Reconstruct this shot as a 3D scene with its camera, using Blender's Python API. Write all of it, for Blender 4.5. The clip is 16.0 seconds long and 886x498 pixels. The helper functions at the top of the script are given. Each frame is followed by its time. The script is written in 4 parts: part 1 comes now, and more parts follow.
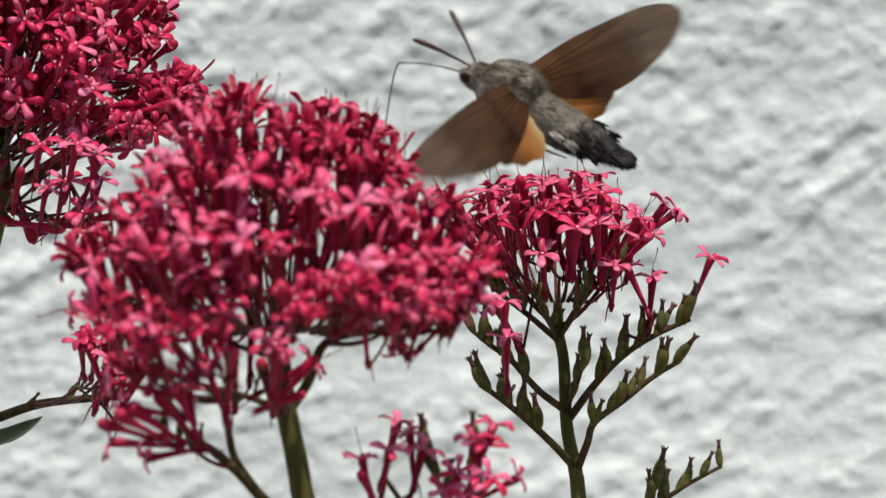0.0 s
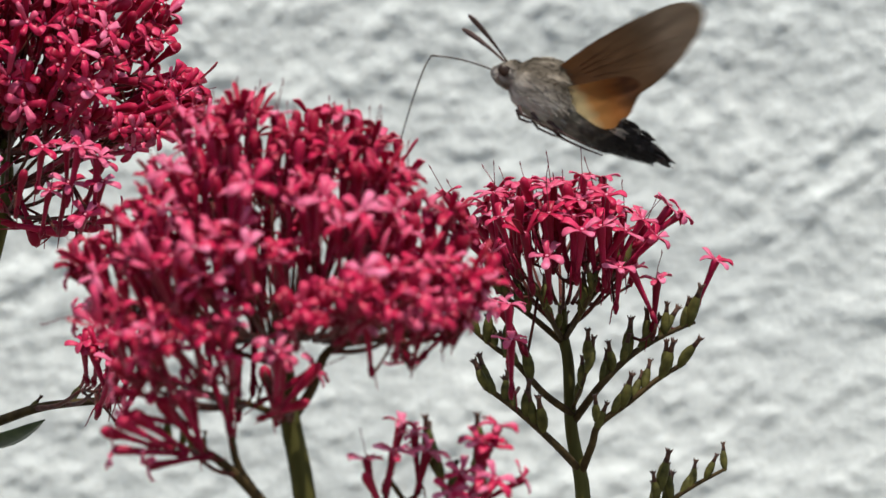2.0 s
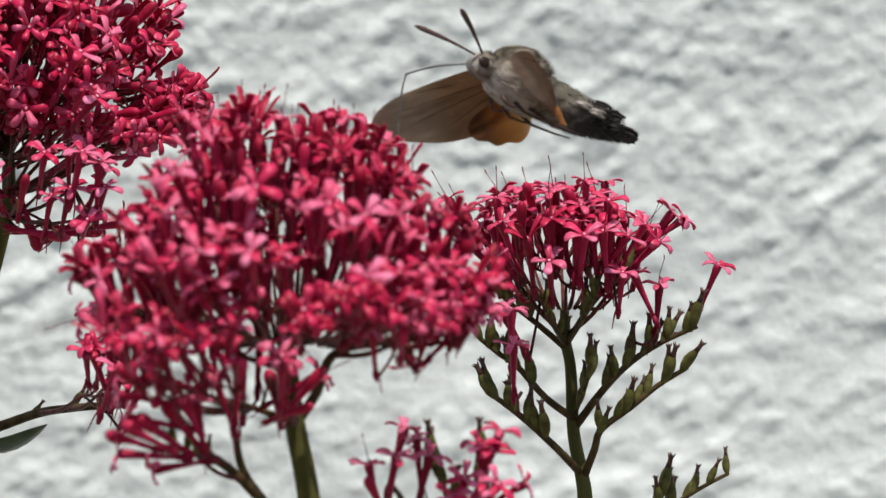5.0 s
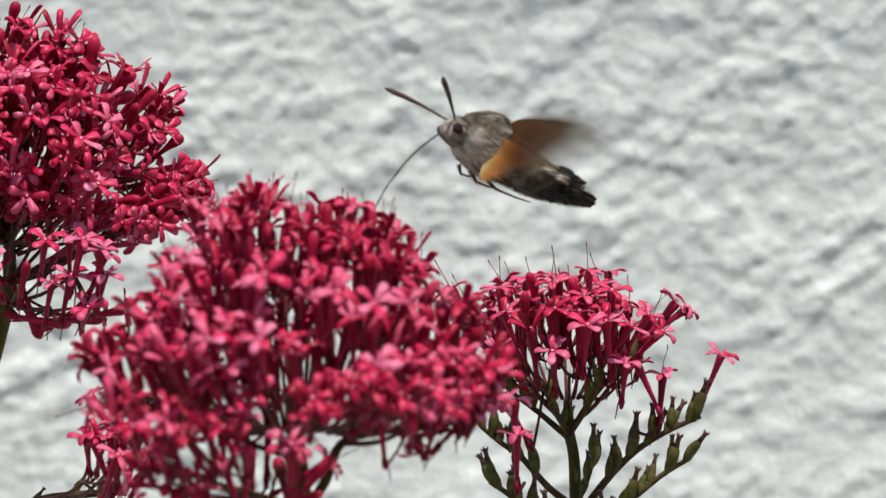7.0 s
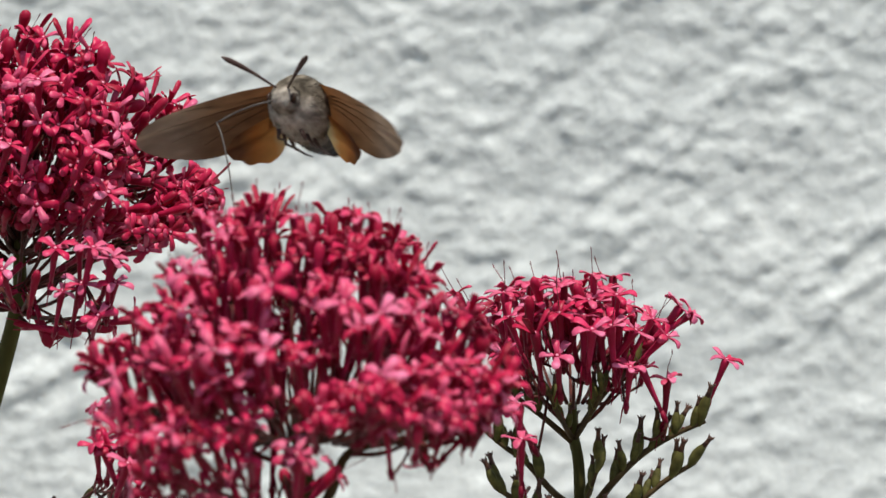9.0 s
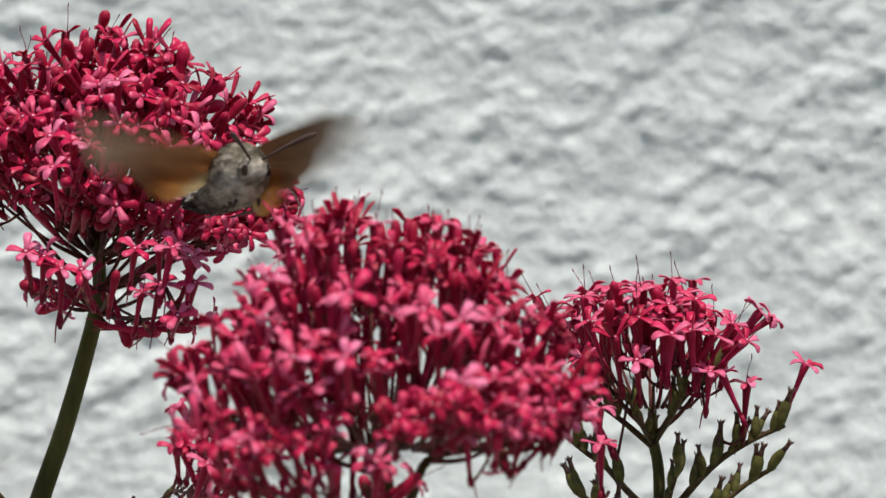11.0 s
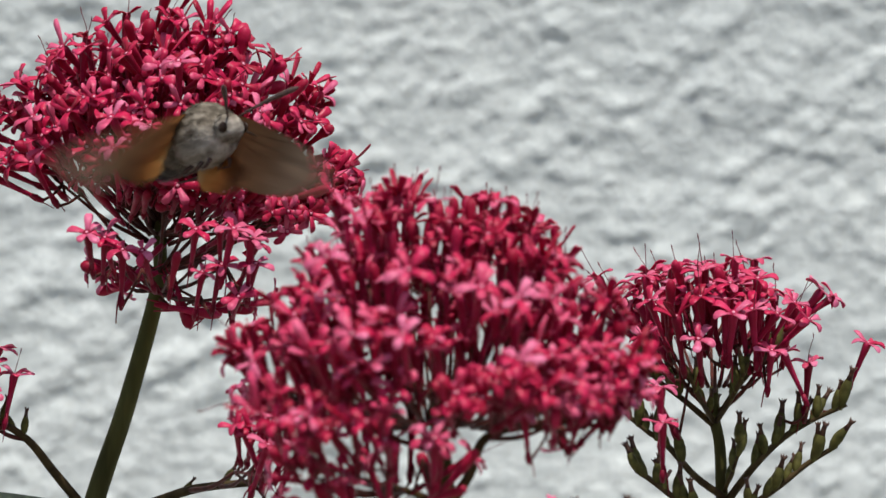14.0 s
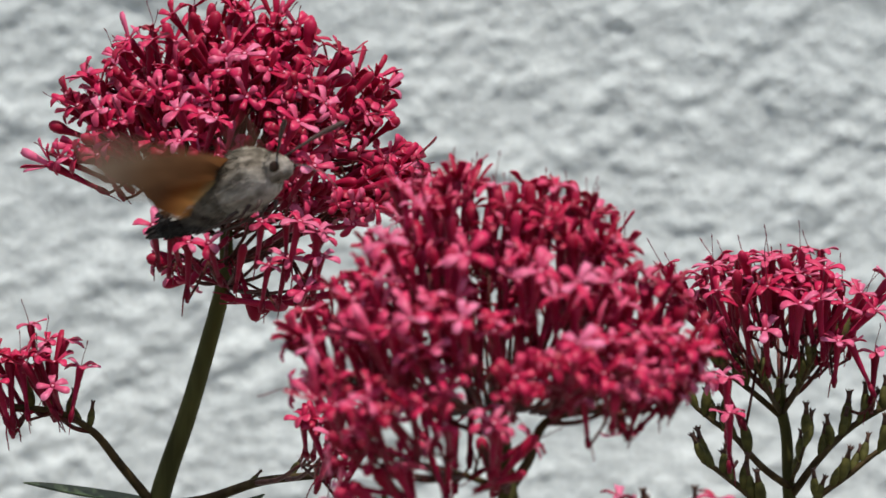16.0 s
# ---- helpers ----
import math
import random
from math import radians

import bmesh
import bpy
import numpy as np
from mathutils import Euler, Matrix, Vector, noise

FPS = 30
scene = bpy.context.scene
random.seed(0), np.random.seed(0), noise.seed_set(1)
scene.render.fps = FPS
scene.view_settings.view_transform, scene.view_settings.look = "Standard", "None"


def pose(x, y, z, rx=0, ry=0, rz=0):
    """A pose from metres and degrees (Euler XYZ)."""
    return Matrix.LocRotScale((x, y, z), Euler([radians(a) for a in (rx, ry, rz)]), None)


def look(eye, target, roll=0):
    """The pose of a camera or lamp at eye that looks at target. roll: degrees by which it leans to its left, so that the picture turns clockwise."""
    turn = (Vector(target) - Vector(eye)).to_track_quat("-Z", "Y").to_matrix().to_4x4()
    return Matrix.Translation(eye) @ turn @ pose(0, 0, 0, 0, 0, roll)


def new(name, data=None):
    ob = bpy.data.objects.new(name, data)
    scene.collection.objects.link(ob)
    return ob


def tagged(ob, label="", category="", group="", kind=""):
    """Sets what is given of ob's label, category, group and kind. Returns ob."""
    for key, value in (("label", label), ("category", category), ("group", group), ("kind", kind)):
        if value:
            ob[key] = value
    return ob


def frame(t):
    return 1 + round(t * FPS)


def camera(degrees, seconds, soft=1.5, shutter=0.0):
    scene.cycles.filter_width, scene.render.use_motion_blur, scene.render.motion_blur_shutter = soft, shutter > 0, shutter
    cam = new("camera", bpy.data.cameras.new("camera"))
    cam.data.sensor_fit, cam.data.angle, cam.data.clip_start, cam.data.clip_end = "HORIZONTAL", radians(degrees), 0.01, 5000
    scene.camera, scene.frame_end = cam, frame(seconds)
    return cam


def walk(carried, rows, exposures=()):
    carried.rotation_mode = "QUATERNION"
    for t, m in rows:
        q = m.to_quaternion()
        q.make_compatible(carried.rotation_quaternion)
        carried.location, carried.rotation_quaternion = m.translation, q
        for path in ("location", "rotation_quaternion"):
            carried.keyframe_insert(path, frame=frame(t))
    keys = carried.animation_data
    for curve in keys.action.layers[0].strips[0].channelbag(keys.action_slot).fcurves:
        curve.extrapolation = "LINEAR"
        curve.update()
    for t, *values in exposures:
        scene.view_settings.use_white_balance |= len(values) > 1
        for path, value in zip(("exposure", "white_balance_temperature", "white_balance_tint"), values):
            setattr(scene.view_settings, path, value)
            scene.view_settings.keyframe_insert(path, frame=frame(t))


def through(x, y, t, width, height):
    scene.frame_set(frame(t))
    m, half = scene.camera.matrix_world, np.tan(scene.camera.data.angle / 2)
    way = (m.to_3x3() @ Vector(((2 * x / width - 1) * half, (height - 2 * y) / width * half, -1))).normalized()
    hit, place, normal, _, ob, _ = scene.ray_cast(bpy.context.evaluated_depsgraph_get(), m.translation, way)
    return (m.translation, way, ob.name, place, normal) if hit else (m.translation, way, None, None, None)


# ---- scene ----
# Camera: a long lens 1.5 m before the flowers, turned on the spot.
EYE = Vector((0.0, -1.496, 0.75))
MM = 0.001
SHIFT = {}


def aim(t, sx, sy):
    """Camera turned so that the far view slides right by sx and down by sy tenths of a millimetre."""
    SHIFT[t] = (sx, sy)
    return t, look(EYE, (-sx * 1e-4, 0, EYE.z + sy * 1e-4))


def shift_at(t):
    keys = sorted(SHIFT)
    return (float(np.interp(t, keys, [SHIFT[k][0] for k in keys])),
            float(np.interp(t, keys, [SHIFT[k][1] for k in keys])))


def P(u, v, y=0.0):
    """The place y metres behind the plane of the flowers, at u to the right and v down in tenths of a millimetre."""
    k = (y - EYE.y) / -EYE.y * 1e-4
    return Vector(((u - 784) * k, y, EYE.z + (441 - v) * k))


cam = camera(6.0, 16.0, soft=1.5, shutter=0.34)
cam.data.dof.use_dof = True
cam.data.dof.focus_distance = 1.492
cam.data.dof.aperture_fstop = 36
walk(cam, [
    aim(0.0, -9, -9), aim(0.5, -2, -6), aim(1.0, -2, -5), aim(1.5, -2, -5), aim(2.0, -1, -2), aim(2.5, -5, 3),
    aim(3.0, -3, 5), aim(3.5, 0, 0), aim(4.0, 2, 2), aim(5.2, 4, 7), aim(6.5, 7, 13), aim(6.6, 7, 20),
    aim(6.7, 7, 50), aim(6.8, 8, 95), aim(6.9, 9, 135), aim(7.0, 9, 164), aim(7.5, 9, 170), aim(8.0, 8, 176),
    aim(8.5, 11, 177), aim(9.5, 38, 178), aim(10.3, 77, 177), aim(10.5, 116, 178), aim(11.0, 168, 178),
    aim(11.5, 191, 178), aim(12.0, 244, 178), aim(12.5, 260, 182), aim(13.0, 266, 175), aim(13.5, 267, 170),
    aim(14.0, 273, 144), aim(14.5, 301, 130), aim(15.0, 322, 131), aim(15.5, 335, 132), aim(16.0, 387, 129)],
    exposures=[(0.0, -0.14, 6950, 11), (8.0, -0.12, 6950, 11), (11.0, -0.18, 6900, 11), (12.5, -0.21, 6850, 11), (16.0, -0.29, 6750, 11)])

# ---- light ----
SUN_UP, SUN_SIDE = 67, 16     # degrees above the horizon; degrees to the right of straight behind the camera
world = bpy.data.worlds.new("world")
scene.world = world
world.use_nodes = True
wn = world.node_tree.nodes
sky = wn.new("ShaderNodeTexSky")
sky.sky_type = "NISHITA"
sky.sun_disc = False
sky.sun_elevation = radians(SUN_UP)
sky.sun_rotation = radians(180 - SUN_SIDE)
wn["Background"].inputs["Strength"].default_value = 0.15
world.node_tree.links.new(sky.outputs[0], wn["Background"].inputs["Color"])
sun = new("sun", bpy.data.lights.new("sun", "SUN"))
sun.data.energy = 4.5
sun.data.angle = radians(0.5)
sun.data.color = (1.0, 0.96, 0.9)
to_sun = Vector((math.sin(radians(SUN_SIDE)) * math.cos(radians(SUN_UP)),
                 -math.cos(radians(SUN_SIDE)) * math.cos(radians(SUN_UP)), math.sin(radians(SUN_UP))))
sun.matrix_world = look(to_sun * 5, (0, 0, 0))


# ---- materials ----
def shader(name):
    m = bpy.data.materials.new(name)
    m.use_nodes = True
    return m, m.node_tree.nodes, m.node_tree.links, m.node_tree.nodes["Principled BSDF"]


def noise_node(n, l, scale, detail=4.0, stretch=None):
    co = n.new("ShaderNodeTexCoord")
    tex = n.new("ShaderNodeTexNoise")
    tex.inputs["Scale"].default_value = scale
    tex.inputs["Detail"].default_value = detail
    if stretch:
        mp = n.new("ShaderNodeMapping")
        mp.inputs["Scale"].default_value = stretch
        l.new(co.outputs["Object"], mp.inputs["Vector"])
        l.new(mp.outputs[0], tex.inputs["Vector"])
    else:
        l.new(co.outputs["Object"], tex.inputs["Vector"])
    return tex.outputs["Fac"]


def ramp(n, l, fac, *stops):
    r = n.new("ShaderNodeValToRGB")
    while len(r.color_ramp.elements) < len(stops):
        r.color_ramp.elements.new(0.5)
    for e, (p, c) in zip(r.color_ramp.elements, stops):
        e.position, e.color = p, (*c, 1)
    l.new(fac, r.inputs["Fac"])
    return r.outputs["Color"]


def mixed(n, l, fac, a, b, mode="MIX"):
    x = n.new("ShaderNodeMix")
    x.data_type, x.blend_type = "RGBA", mode
    for sock, val in ((x.inputs[0], fac), (x.inputs[6], a), (x.inputs[7], b)):
        if isinstance(val, bpy.types.NodeSocket):
            l.new(val, sock)
        else:
            sock.default_value = val if isinstance(val, float) else (*val, 1)
    return x.outputs[2]


def bump(n, l, bsdf, height, strength, distance):
    b = n.new("ShaderNodeBump")
    b.inputs["Strength"].default_value = strength
    b.inputs["Distance"].default_value = distance
    l.new(height, b.inputs["Height"])
    l.new(b.outputs[0], bsdf.inputs["Normal"])


def glow_through(n, l, bsdf, color, amount):
    """Thin tissue that passes part of the light."""
    tr = n.new("ShaderNodeBsdfTranslucent")
    mx = n.new("ShaderNodeMixShader")
    mx.inputs[0].default_value = amount
    if isinstance(color, bpy.types.NodeSocket):
        l.new(color, tr.inputs["Color"])
    else:
        tr.inputs["Color"].default_value = (*color, 1)
    l.new(bsdf.outputs[0], mx.inputs[1])
    l.new(tr.outputs[0], mx.inputs[2])
    l.new(mx.outputs[0], n["Material Output"].inputs["Surface"])


def plain(name, dark, light, rough=0.6, scale=900.0, relief=0.3, depth=0.0002, stretch=None, spec=0.4, thin=0.0):
    m, n, l, b = shader(name)
    f = noise_node(n, l, scale, 5.0, stretch)
    c = ramp(n, l, f, (0.32, dark), (0.68, light))
    l.new(c, b.inputs["Base Color"])
    b.inputs["Roughness"].default_value = rough
    b.inputs["Specular IOR Level"].default_value = spec
    if relief:
        bump(n, l, b, f, relief, depth)
    if thin:
        glow_through(n, l, b, c, thin)
    return m


def petal_material(name, dark, mid, pale, thin, rough=0.4, spec=0.35):
    m, n, l, b = shader(name)
    info = n.new("ShaderNodeObjectInfo")
    geo = n.new("ShaderNodeNewGeometry")
    own = n.new("ShaderNodeMath")
    own.operation = "MULTIPLY_ADD"
    l.new(geo.outputs["Random Per Island"], own.inputs[0])
    own.inputs[1].default_value = 0.55
    half = n.new("ShaderNodeMath")
    half.operation = "MULTIPLY"
    l.new(info.outputs["Random"], half.inputs[0])
    half.inputs[1].default_value = 0.5
    l.new(half.outputs[0], own.inputs[2])
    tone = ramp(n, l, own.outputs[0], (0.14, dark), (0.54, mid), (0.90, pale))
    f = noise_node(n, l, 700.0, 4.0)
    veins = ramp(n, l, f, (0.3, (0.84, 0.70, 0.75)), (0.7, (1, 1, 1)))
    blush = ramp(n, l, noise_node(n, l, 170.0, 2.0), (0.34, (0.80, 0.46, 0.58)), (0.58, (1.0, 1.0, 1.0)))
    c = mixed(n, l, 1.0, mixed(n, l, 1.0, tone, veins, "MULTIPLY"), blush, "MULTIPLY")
    l.new(c, b.inputs["Base Color"])
    b.inputs["Roughness"].default_value = rough
    b.inputs["Specular IOR Level"].default_value = spec
    bump(n, l, b, f, 0.3, 0.0003)
    glow_through(n, l, b, c, thin)
    return m


PETAL = petal_material("petal", (0.46, 0.007, 0.05), (0.80, 0.026, 0.135), (0.97, 0.28, 0.47), 0.2, 0.42, 0.42)
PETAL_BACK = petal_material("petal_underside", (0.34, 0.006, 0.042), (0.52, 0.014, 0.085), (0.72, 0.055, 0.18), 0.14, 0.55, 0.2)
# tube crimson darkened to hold part of the shade between the flowers
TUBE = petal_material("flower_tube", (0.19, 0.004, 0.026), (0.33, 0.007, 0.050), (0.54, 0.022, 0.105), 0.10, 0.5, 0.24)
BUD = petal_material("bud", (0.28, 0.005, 0.032), (0.42, 0.009, 0.056), (0.58, 0.020, 0.10), 0.10, 0.5, 0.26)
CENTRE = plain("flower_throat", (0.5, 0.1, 0.2), (0.8, 0.4, 0.5), 0.6)
STAMEN = plain("stamen", (0.10, 0.02, 0.03), (0.22, 0.04, 0.06), 0.6)
STEM = plain("stem", (0.046, 0.043, 0.011), (0.100, 0.098, 0.028), 0.65, 350.0, 0.35, 0.0003, (1, 1, 0.15), 0.12)
BRANCH = plain("branch", (0.040, 0.026, 0.012), (0.090, 0.062, 0.026), 0.65, 500.0, 0.3, spec=0.12)
STALK = plain("flower_stalk", (0.050, 0.014, 0.012), (0.12, 0.034, 0.026), 0.6, 500.0, 0.3, spec=0.15)
POD = plain("seed_pod", (0.052, 0.050, 0.014), (0.14, 0.135, 0.038), 0.6, 420.0, 0.35, spec=0.15)
POD_NECK = plain("seed_pod_neck", (0.05, 0.022, 0.016), (0.11, 0.05, 0.03), 0.6)
LEAF = plain("leaf", (0.035, 0.06, 0.03), (0.08, 0.12, 0.06), 0.45, 260.0, 0.3, thin=0.2)
WHITE = plain("moth_white", (0.20, 0.185, 0.16), (0.50, 0.47, 0.42), 0.8, 900.0, 0.6, 0.0004, (0.3, 1, 1), 0.1)
BLACK = plain("moth_black", (0.008, 0.007, 0.007), (0.03, 0.026, 0.024), 0.8, 900.0, 0.8, 0.0005, (0.3, 1, 1), 0.2)
EYE_M = plain("moth_eye", (0.012, 0.007, 0.005), (0.04, 0.022, 0.014), 0.35, 300.0, 0.0, spec=0.2)
HORN = plain("antenna", (0.035, 0.018, 0.016), (0.09, 0.05, 0.04), 0.6, 2500.0, 0.5)
TONGUE = plain("proboscis", (0.035, 0.03, 0.028), (0.09, 0.08, 0.07), 0.4, 900.0, 0.2)


def fur_material(name, lift, low, high):
    """Grey-brown fur above, whitish at the throat and below."""
    m, n, l, b = shader(name)
    f = noise_node(n, l, 650.0, 5.0, (0.35, 1, 1))
    co = n.new("ShaderNodeTexCoord")
    sep = n.new("ShaderNodeSeparateXYZ")
    l.new(co.outputs["Object"], sep.inputs[0])
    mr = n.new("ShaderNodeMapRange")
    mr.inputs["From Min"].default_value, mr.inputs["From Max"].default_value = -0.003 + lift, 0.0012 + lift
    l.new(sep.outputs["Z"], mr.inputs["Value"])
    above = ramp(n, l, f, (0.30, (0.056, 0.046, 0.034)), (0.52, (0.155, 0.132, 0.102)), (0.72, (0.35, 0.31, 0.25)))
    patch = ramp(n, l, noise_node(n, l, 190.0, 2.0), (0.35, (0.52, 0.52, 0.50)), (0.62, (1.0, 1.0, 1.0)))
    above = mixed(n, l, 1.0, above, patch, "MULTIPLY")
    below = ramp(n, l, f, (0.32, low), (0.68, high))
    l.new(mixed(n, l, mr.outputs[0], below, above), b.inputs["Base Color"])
    b.inputs["Roughness"].default_value = 0.85
    b.inputs["Specular IOR Level"].default_value = 0.1
    bump(n, l, b, f, 0.9, 0.0006)
    return m


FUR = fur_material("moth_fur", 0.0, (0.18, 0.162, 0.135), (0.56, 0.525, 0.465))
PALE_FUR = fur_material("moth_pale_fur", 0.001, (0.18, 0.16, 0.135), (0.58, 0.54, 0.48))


def abdomen_material():
    """Grey-brown fur with white flank patches turning black towards the tail."""
    m, n, l, b = shader("moth_abdomen")
    co = n.new("ShaderNodeTexCoord")
    sep = n.new("ShaderNodeSeparateXYZ")
    l.new(co.outputs["Object"], sep.inputs[0])
    mr = n.new("ShaderNodeMapRange")
    mr.inputs["From Min"].default_value, mr.inputs["From Max"].default_value = -0.021, -0.003
    l.new(sep.outputs["X"], mr.inputs["Value"])
    f = noise_node(n, l, 330.0, 5.0, (0.8, 1, 1))
    wob = n.new("ShaderNodeMath")
    wob.operation = "MULTIPLY_ADD"
    l.new(f, wob.inputs[0])
    wob.inputs[1].default_value = 0.42
    l.new(mr.outputs[0], wob.inputs[2])
    high = n.new("ShaderNodeMath")
    high.operation = "MULTIPLY_ADD"
    l.new(sep.outputs["Z"], high.inputs[0])
    high.inputs[1].default_value = 62.0
    l.new(wob.outputs[0], high.inputs[2])
    wob = n.new("ShaderNodeMath")
    l.new(high.outputs[0], wob.inputs[0])
    wob.inputs[1].default_value = 0.09
    c = ramp(n, l, wob.outputs[0], (0.40, (0.010, 0.008, 0.008)), (0.60, (0.022, 0.018, 0.016)), (0.68, (0.10, 0.088, 0.072)), (0.73, (0.045, 0.036, 0.028)),
             (0.82, (0.060, 0.048, 0.038)), (0.90, (0.20, 0.18, 0.145)), (1.0, (0.13, 0.115, 0.085)))
    g = ramp(n, l, noise_node(n, l, 900.0), (0.3, (0.55, 0.55, 0.55)), (0.7, (1, 1, 1)))
    l.new(mixed(n, l, 1.0, c, g, "MULTIPLY"), b.inputs["Base Color"])
    b.inputs["Roughness"].default_value = 0.8
    bump(n, l, b, f, 0.8, 0.0005)
    return m


ABDOMEN = abdomen_material()


def wing_material(name, stops, through, thin):
    """Scales coloured from the root to the tip, with dusty streaks along the span."""
    m, n, l, b = shader(name)
    co = n.new("ShaderNodeTexCoord")
    sep = n.new("ShaderNodeSeparateXYZ")
    l.new(co.outputs["Object"], sep.inputs[0])
    ab = n.new("ShaderNodeMath")
    ab.operation = "ABSOLUTE"
    l.new(sep.outputs["Y"], ab.inputs[0])
    mr = n.new("ShaderNodeMapRange")
    mr.inputs["From Max"].default_value = 0.022
    l.new(ab.outputs[0], mr.inputs["Value"])
    f = noise_node(n, l, 420.0, 5.0, (1, 0.3, 1))
    wob = n.new("ShaderNodeMath")
    wob.operation = "MULTIPLY_ADD"
    l.new(f, wob.inputs[0])
    wob.inputs[1].default_value = 0.16
    l.new(mr.outputs[0], wob.inputs[2])
    c = ramp(n, l, wob.outputs[0], *stops)
    g = ramp(n, l, f, (0.3, (0.6, 0.6, 0.6)), (0.7, (1, 1, 1)))
    c = mixed(n, l, 1.0, c, g, "MULTIPLY")
    l.new(c, b.inputs["Base Color"])
    b.inputs["Roughness"].default_value = 0.7
    b.inputs["Specular IOR Level"].default_value = 0.06
    bump(n, l, b, f, 0.3, 0.0002)
    glow_through(n, l, b, mixed(n, l, 1.0, ramp(n, l, wob.outputs[0], *through), g, "MULTIPLY"), thin)
    return m


FOREWING = wing_material("forewing", ((0.05, (0.092, 0.046, 0.024)), (0.30, (0.078, 0.040, 0.022)), (0.38, (0.030, 0.016, 0.010)),
                                      (0.45, (0.062, 0.034, 0.020)), (0.72, (0.056, 0.033, 0.020)), (0.80, (0.029, 0.017, 0.011)), (1.0, (0.085, 0.058, 0.041))),
                         ((0.05, (0.40, 0.155, 0.048)), (0.30, (0.27, 0.12, 0.052)), (0.7, (0.27, 0.15, 0.082)), (1.0, (0.40, 0.29, 0.21))), 0.42)
HINDWING = wing_material("hindwing", ((0.12, (0.66, 0.52, 0.27)), (0.21, (0.48, 0.22, 0.070)), (0.36, (0.34, 0.125, 0.036)), (0.50, (0.12, 0.052, 0.026))),
                         ((0.12, (0.70, 0.56, 0.30)), (0.21, (0.56, 0.27, 0.085)), (0.36, (0.40, 0.155, 0.045)), (0.50, (0.20, 0.096, 0.048))), 0.4)


def stucco_material():
    m, n, l, b = shader("white_stucco")
    f = noise_node(n, l, 900.0, 6.0)
    stain = noise_node(n, l, 14.0, 3.0)
    c = mixed(n, l, 1.0, ramp(n, l, f, (0.3, (0.625, 0.674, 0.652)), (0.7, (0.745, 0.796, 0.772))),
              ramp(n, l, stain, (0.3, (0.90, 0.91, 0.92)), (0.7, (1, 1, 1))), "MULTIPLY")
    l.new(c, b.inputs["Base Color"])
    b.inputs["Roughness"].default_value = 0.85
    b.inputs["Specular IOR Level"].default_value = 0.2
    bump(n, l, b, f, 0.35, 0.0008)
    return m


STUCCO = stucco_material()
SOIL = plain("soil", (0.10, 0.085, 0.065), (0.20, 0.175, 0.14), 0.95, 30.0, 0.6, 0.02)


# ---- building helpers ----
def part(name, bm, material, parent=None, label="", smooth=True):
    me = bpy.data.meshes.new(name)
    bm.to_mesh(me)
    bm.free()
    for mm in (material if isinstance(material, (list, tuple)) else [material]):
        me.materials.append(mm)
    if smooth:
        me.polygons.foreach_set("use_smooth", [True] * len(me.polygons))
    ob = new(name, me)
    ob.parent = parent
    return tagged(ob, label) if label else ob


def tube(bm, pts, radii, seg=8, mat=0, cap=True):
    """A round tube along pts; radii one number or one for each point."""
    pts = [Vector(p) for p in pts]
    if not isinstance(radii, (list, tuple)):
        radii = [radii] * len(pts)
    side = None
    rings = []
    for i, p in enumerate(pts):
        d = (pts[min(i + 1, len(pts) - 1)] - pts[max(i - 1, 0)]).normalized()
        if side is None:
            side = d.orthogonal().normalized()
        side = (side - d * side.dot(d)).normalized()
        up = d.cross(side)
        rings.append([bm.verts.new(p + (side * math.cos(a) + up * math.sin(a)) * radii[i])
                      for a in (2 * math.pi * k / seg for k in range(seg))])
    for a, b in zip(rings, rings[1:]):
        for k in range(seg):
            bm.faces.new((a[k], a[(k + 1) % seg], b[(k + 1) % seg], b[k])).material_index = mat
    if cap:
        bm.faces.new(rings[0][::-1]).material_index = mat
        bm.faces.new(rings[-1]).material_index = mat


def curve_pts(pts, steps=5):
    """A smooth line through pts (Catmull-Rom)."""
    pts = [Vector(p) for p in pts]
    ext = [pts[0] * 2 - pts[1]] + pts + [pts[-1] * 2 - pts[-2]]
    out = []
    for i in range(1, len(ext) - 2):
        a, b, c, d = ext[i - 1:i + 3]
        for s in range(steps):
            t = s / steps
            out.append(0.5 * (2 * b + (c - a) * t + (2 * a - 5 * b + 4 * c - d) * t * t + (3 * b - a - 3 * c + d) * t ** 3))
    return out + [pts[-1]]


def taper(n, a, b):
    return [a + (b - a) * i / max(1, n - 1) for i in range(n)]


def plate(bm, outline, thick, mat=0, under=None):
    """A thin closed plate: outline holds (x, y, z) points round its edge; middle raised a little."""
    c = sum((Vector(p) for p in outline), Vector()) / len(outline)
    tops, bots = [], []
    for p in outline:
        tops.append(bm.verts.new(Vector(p) + Vector((0, 0, thick / 2))))
        bots.append(bm.verts.new(Vector(p) - Vector((0, 0, thick / 2))))
    ct, cb = bm.verts.new(c + Vector((0, 0, thick))), bm.verts.new(c - Vector((0, 0, thick / 2)))
    n = len(outline)
    for i in range(n):
        j = (i + 1) % n
        for f, which in (((ct, tops[i], tops[j]), mat), ((cb, bots[j], bots[i]), under), ((tops[i], bots[i], bots[j], tops[j]), mat)):
            bm.faces.new(f).material_index = mat if which is None else which


